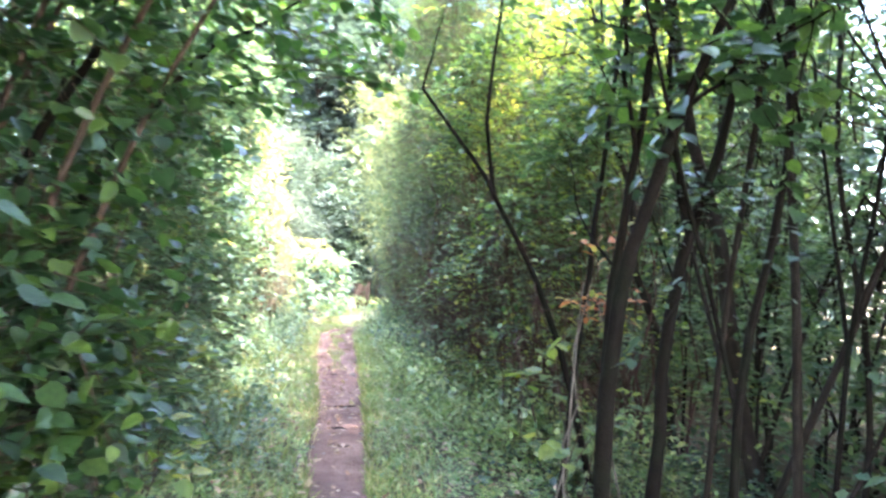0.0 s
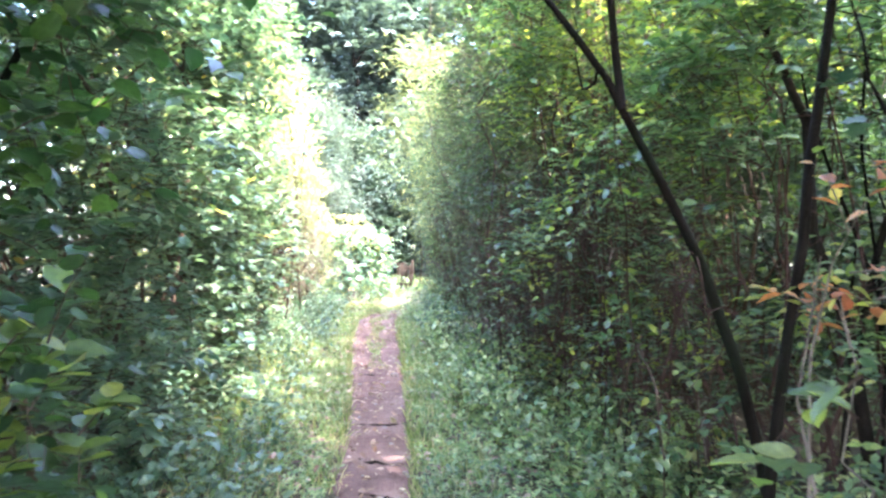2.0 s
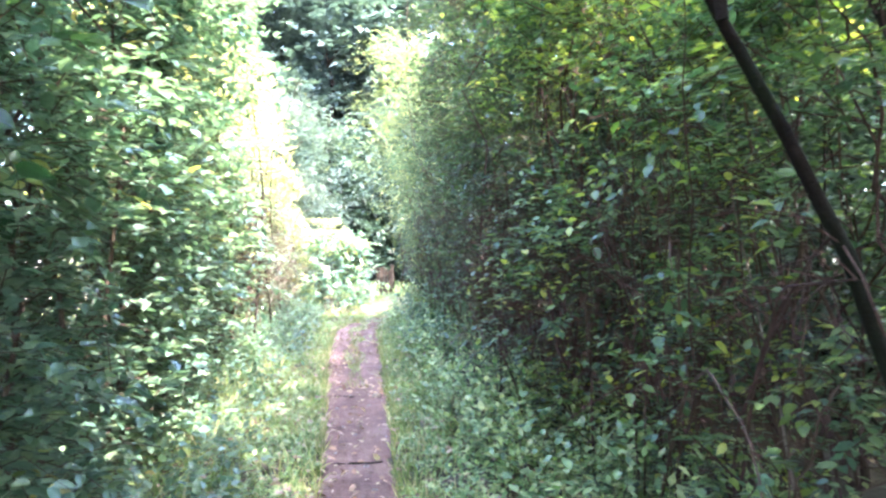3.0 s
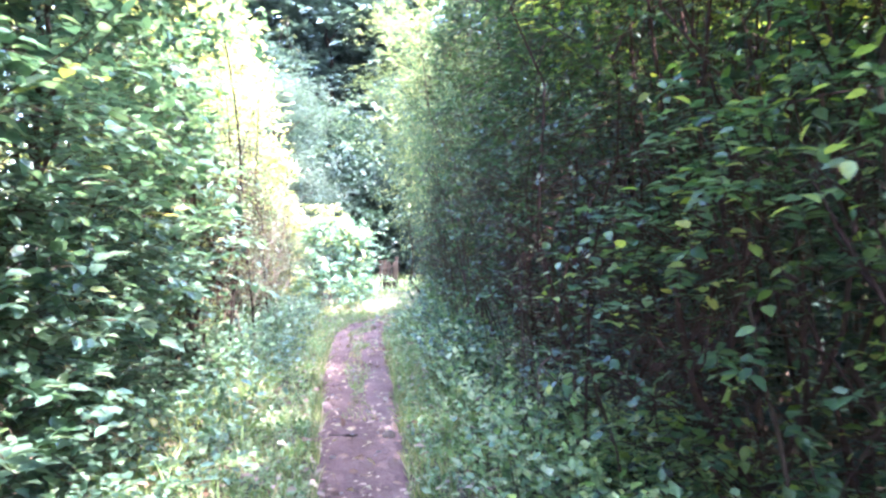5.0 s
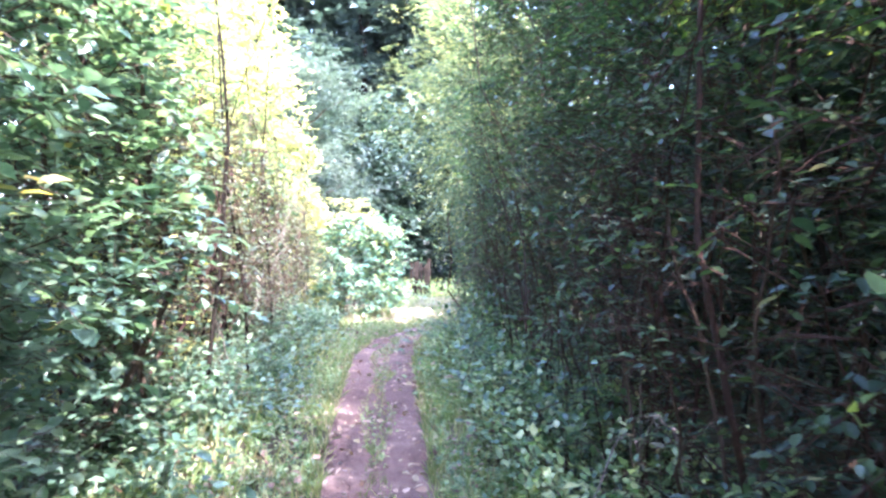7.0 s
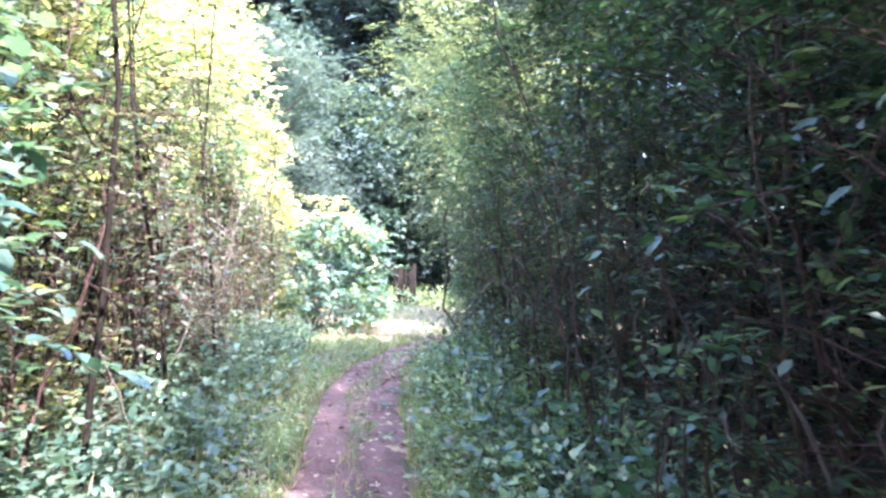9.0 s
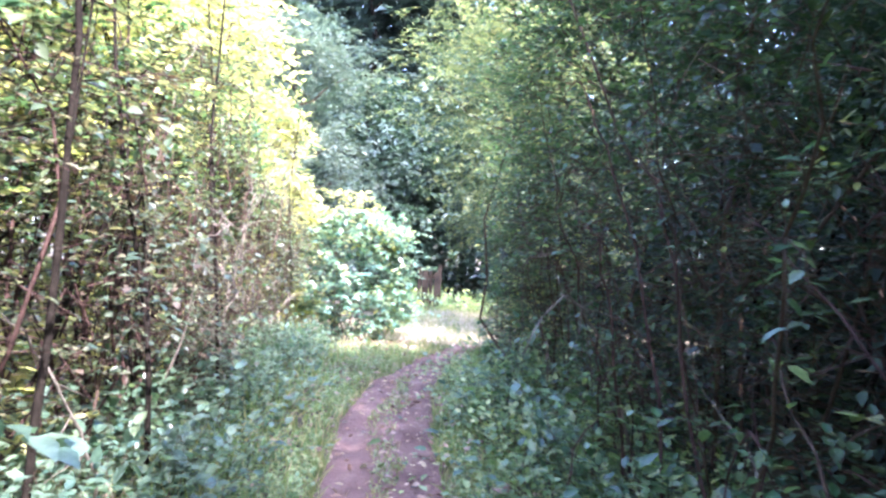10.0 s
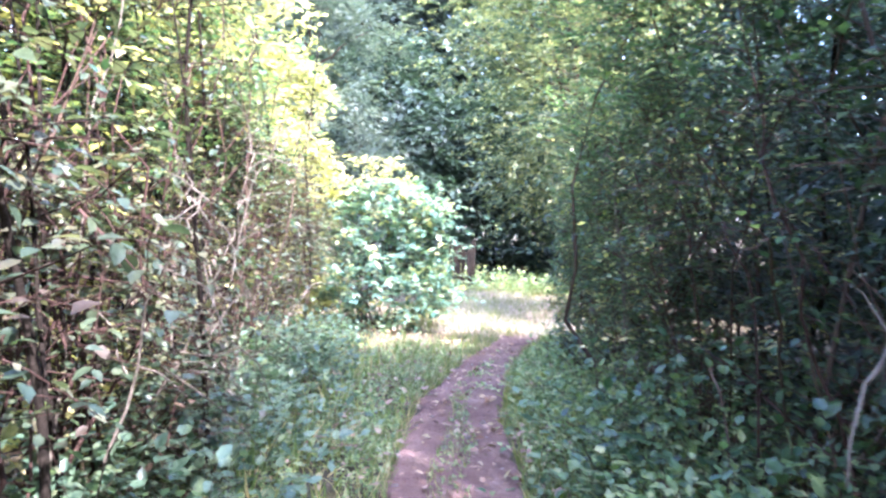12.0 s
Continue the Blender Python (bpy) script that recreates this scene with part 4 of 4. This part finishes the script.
for k in range(280):
    yy = LR.uniform(4.5, 21)
    side = LR.choice([-1, 1])
    xx = path_mid(yy) + path_half(yy) * (side * abs(LR.normal(.75, .35)) if k % 3 else LR.uniform(-.8, .8))
    ob = new("fallen_leaf", fallen)
    sz = LR.uniform(.02, .052)
    ob.matrix_basis = Matrix.LocRotScale((xx, yy, height(xx, yy) + .022), Euler((LR.normal(0, .2), LR.normal(0, .25), LR.uniform(0, 6.28))), (sz, sz, sz))
    tagged(ob, "dry pale brown leaf lying on the path", "leaf", "fallen leaves")


def pebble(seed):
    bm = bmesh.new()
    bmesh.ops.create_icosphere(bm, subdivisions=2, radius=1)
    for v in bm.verts:
        v.co *= 1 + .28 * noise.noise(v.co * 1.3 + Vector((seed, 0, 0)))
        v.co.z *= .62
    me = bpy.data.meshes.new("pebble")
    bm.to_mesh(me)
    bm.free()
    me.materials.append(STONE)
    return me


stones = [pebble(k * 3.3) for k in range(4)]
for k in range(70):
    yy = LR.uniform(5, 20)
    xx = path_mid(yy) + path_half(yy) * LR.uniform(-.95, .95)
    sz = LR.uniform(.008, .02)
    ob = new("pebble", stones[k % 4])
    ob.matrix_basis = Matrix.LocRotScale((xx, yy, rise(yy) + .012 * math.sin(yy * 3.1 - xx) + .016), Euler((0, 0, LR.uniform(0, 6))), (sz, sz, sz))
    tagged(ob, "small grey-pink pebble pressed into the path", "pebble", "pebbles")
ob = new("stone", stones[1])
ob.matrix_basis = Matrix.LocRotScale((-1.14, 10.1, rise(10.1) + .035), Euler((0, 0, .6)), (.045, .038, .045))
tagged(ob, "pale fist-sized stone at the path's edge", "stone")

# leaf litter strewn over the verges
rng, p = scatter(631, 4200, 3, 21.5, lambda y: left_face(y) - .2, lambda y: right_face(y) + .2)
s = Shape()
m = len(p)
leaves(s, OVATE, p + UP * rng.uniform(.02, .1, (m, 1)), rng.normal(0, 1, (m, 3)) * (1, 1, .25), UP + rng.normal(0, .3, (m, 3)), rng.uniform(.03, .075, m))
LITTER_LEAF = leaf_material("litter_leaf", [(.12, .075, .05), (.26, .18, .11), (.42, .34, .25), (.34, .33, .17)], (1.4, 1.2, .8), .6, .2)
tagged(part("leaf_litter", s, LITTER_LEAF), "scattered dry leaves among the herbs", "leaves", kind="stuff")


# ---- bare canes and dead stems hanging in the hedges ----
def cane(seed, foot, tip, rise, radius, mat, label, group, leaf=None):
    """One arching cane with side twigs and, on live ones, a few leaves."""
    rng = np.random.default_rng(seed)
    base = tagged(new("bramble_cane"), label, "cane", group)
    base.location = foot
    a, b = np.zeros(3), np.array(tip) - np.array(foot)
    u = np.linspace(0, 1, 14)[:, None]
    line = a + (b - a) * u + UP * rise * 4 * u * (1 - u) + np.cumsum(rng.normal(0, .018, (14, 3)), 0)
    s = Shape()
    tube(s, line, np.linspace(1, .3, 14) * radius, 5, .06, rng)
    stem = part("stem", s, mat, base)
    n = 9
    st = line[rng.integers(3, 14, n)]
    tw = Shape()
    fo = Shape() if leaf else None
    sprays(tw, fo, rng, st, rng.normal(0, 1, (n, 3)) + unit(b) * .5, rng.uniform(.12, .4, n), OVATE, .058, 5, .3, thick=radius * .35, flat=1.1, root=np.array(foot))
    part("side_twig", tw, mat, stem, kind="stuff")
    if leaf and fo.n:
        part("foliage", fo, leaf, stem, kind="stuff")


CR = np.random.default_rng(55)
for k in range(84):
    yy = CR.uniform(5.6, 17)
    f = right_face(yy)
    foot = (f + CR.uniform(-.05, .35), yy, rise(yy))
    tip = (f + CR.uniform(-.3, .15), yy + CR.uniform(-2.0, 2.0), CR.uniform(.3, 2.5))
    live = k % 3 == 0
    cane(700 + k, foot, tip, CR.uniform(.05, .75), CR.uniform(.004, .011), STEM if live else (DEAD if k % 9 == 1 else REDSTEM),
         "arching bramble cane with a few leaves" if live else "bare dead stem hanging in the hedge", "canes in the right hedge", HEDGE if live else None)
for k in range(26):
    yy = CR.uniform(12.3, 21)
    f = left_face(yy)
    foot = (f - CR.uniform(0, .5), yy, rise(yy))
    tip = (f + CR.uniform(-.6, .1), yy + CR.uniform(-.9, .9), CR.uniform(.6, 2.8))
    live = k % 3 == 0
    cane(800 + k, foot, tip, CR.uniform(0, .4), CR.uniform(.005, .011), STEM if live else (DEAD if k % 3 == 1 else REDSTEM),
         "arching bramble cane with a few leaves" if live else "bare reddish stem in the thicket", "canes in the thicket", HEDGE if live else None)

# upright saplings and dead sticks in the thicket
SR = np.random.default_rng(88)
for k in range(9):
    yy = 12.6 + k * .9 + SR.uniform(-.15, .15)
    x0 = left_face(yy) + SR.uniform(-.5, .12)
    ln = SR.uniform(-.12, .12)
    hh = SR.uniform(2.6, 4.2)
    kn = [(x0 + ln * hh * f + SR.normal(0, .09) * (f > 0), yy + SR.normal(0, .1) * (f > 0), -.05 + hh * f) for f in (0, .3, .6, 1)]
    fk = [([kn[1], (kn[2][0] + SR.normal(0, .2), yy + SR.normal(0, .2), kn[2][2]), (kn[3][0] + SR.normal(0, .35), yy + SR.normal(0, .3), kn[3][2] * .95)], .007)]
    thin_tree("thicket_sapling", "thin dark upright stem in the withered thicket", 900 + k, kn, SR.uniform(.009, .019), fk, DULL, 22, .06, OVATE, BARK, high=1.3)["group"] = "thicket saplings"
for k, (x0, y0, z0) in enumerate([(-3.45, 15.6, 1.5), (-3.3, 14.9, 1.1), (-3.55, 16.4, 1.75), (-3.15, 14.2, 1.25)]):
    base = tagged(new("dead_branch"), "pale bare dead branch caught in the thicket", "branch", "dead branches")
    base.location = (x0, y0, z0)
    br = np.random.default_rng(930 + k)
    s = Shape()
    main = bent(br, (-.25, .1, -z0 + rise(y0)), (.32, -.1, .28), 9, .2)
    tube(s, main, np.linspace(.009, .003, 9), 6, .06, br)
    stem = part("stem", s, DEAD, base)
    for j in range(9):
        s = Shape()
        a = main[br.integers(5, 9)]
        tube(s, bent(br, a, a + br.normal(0, .2, 3) + np.array([.08, -.05, .05]), 5, .35), np.linspace(.004, .0015, 5), 5, .05, br)
        part("twig", s, DEAD, stem)

# surface roots across the path
RR = np.random.default_rng(66)
for k, yy in enumerate([6.3, 6.95, 7.9, 10.15]):
    w = path_half(yy)
    x0 = path_mid(yy) + w * RR.uniform(-.9, -.2)
    x1 = x0 + w * RR.uniform(.6, 1.1)
    p = bent(RR, (x0, yy, .004), (x1, yy + RR.uniform(-.12, .12), .004), 9, .5)
    p[:, 2] = rise(p[:, 1]) + .012 * np.sin(p[:, 1] * 3.1 - p[:, 0]) + .014 + RR.normal(0, .003, 9)
    s = Shape()
    tube(s, p - np.array([x0, yy, 0]), .007 * np.sin(np.linspace(.25, 2.9, 9)) + .002, 6, .1, RR)
    ob = part("root", s, BARK)
    ob.location = (x0, yy, 0)
    tagged(ob, "thin dark root crossing the trodden earth", "root", "roots")
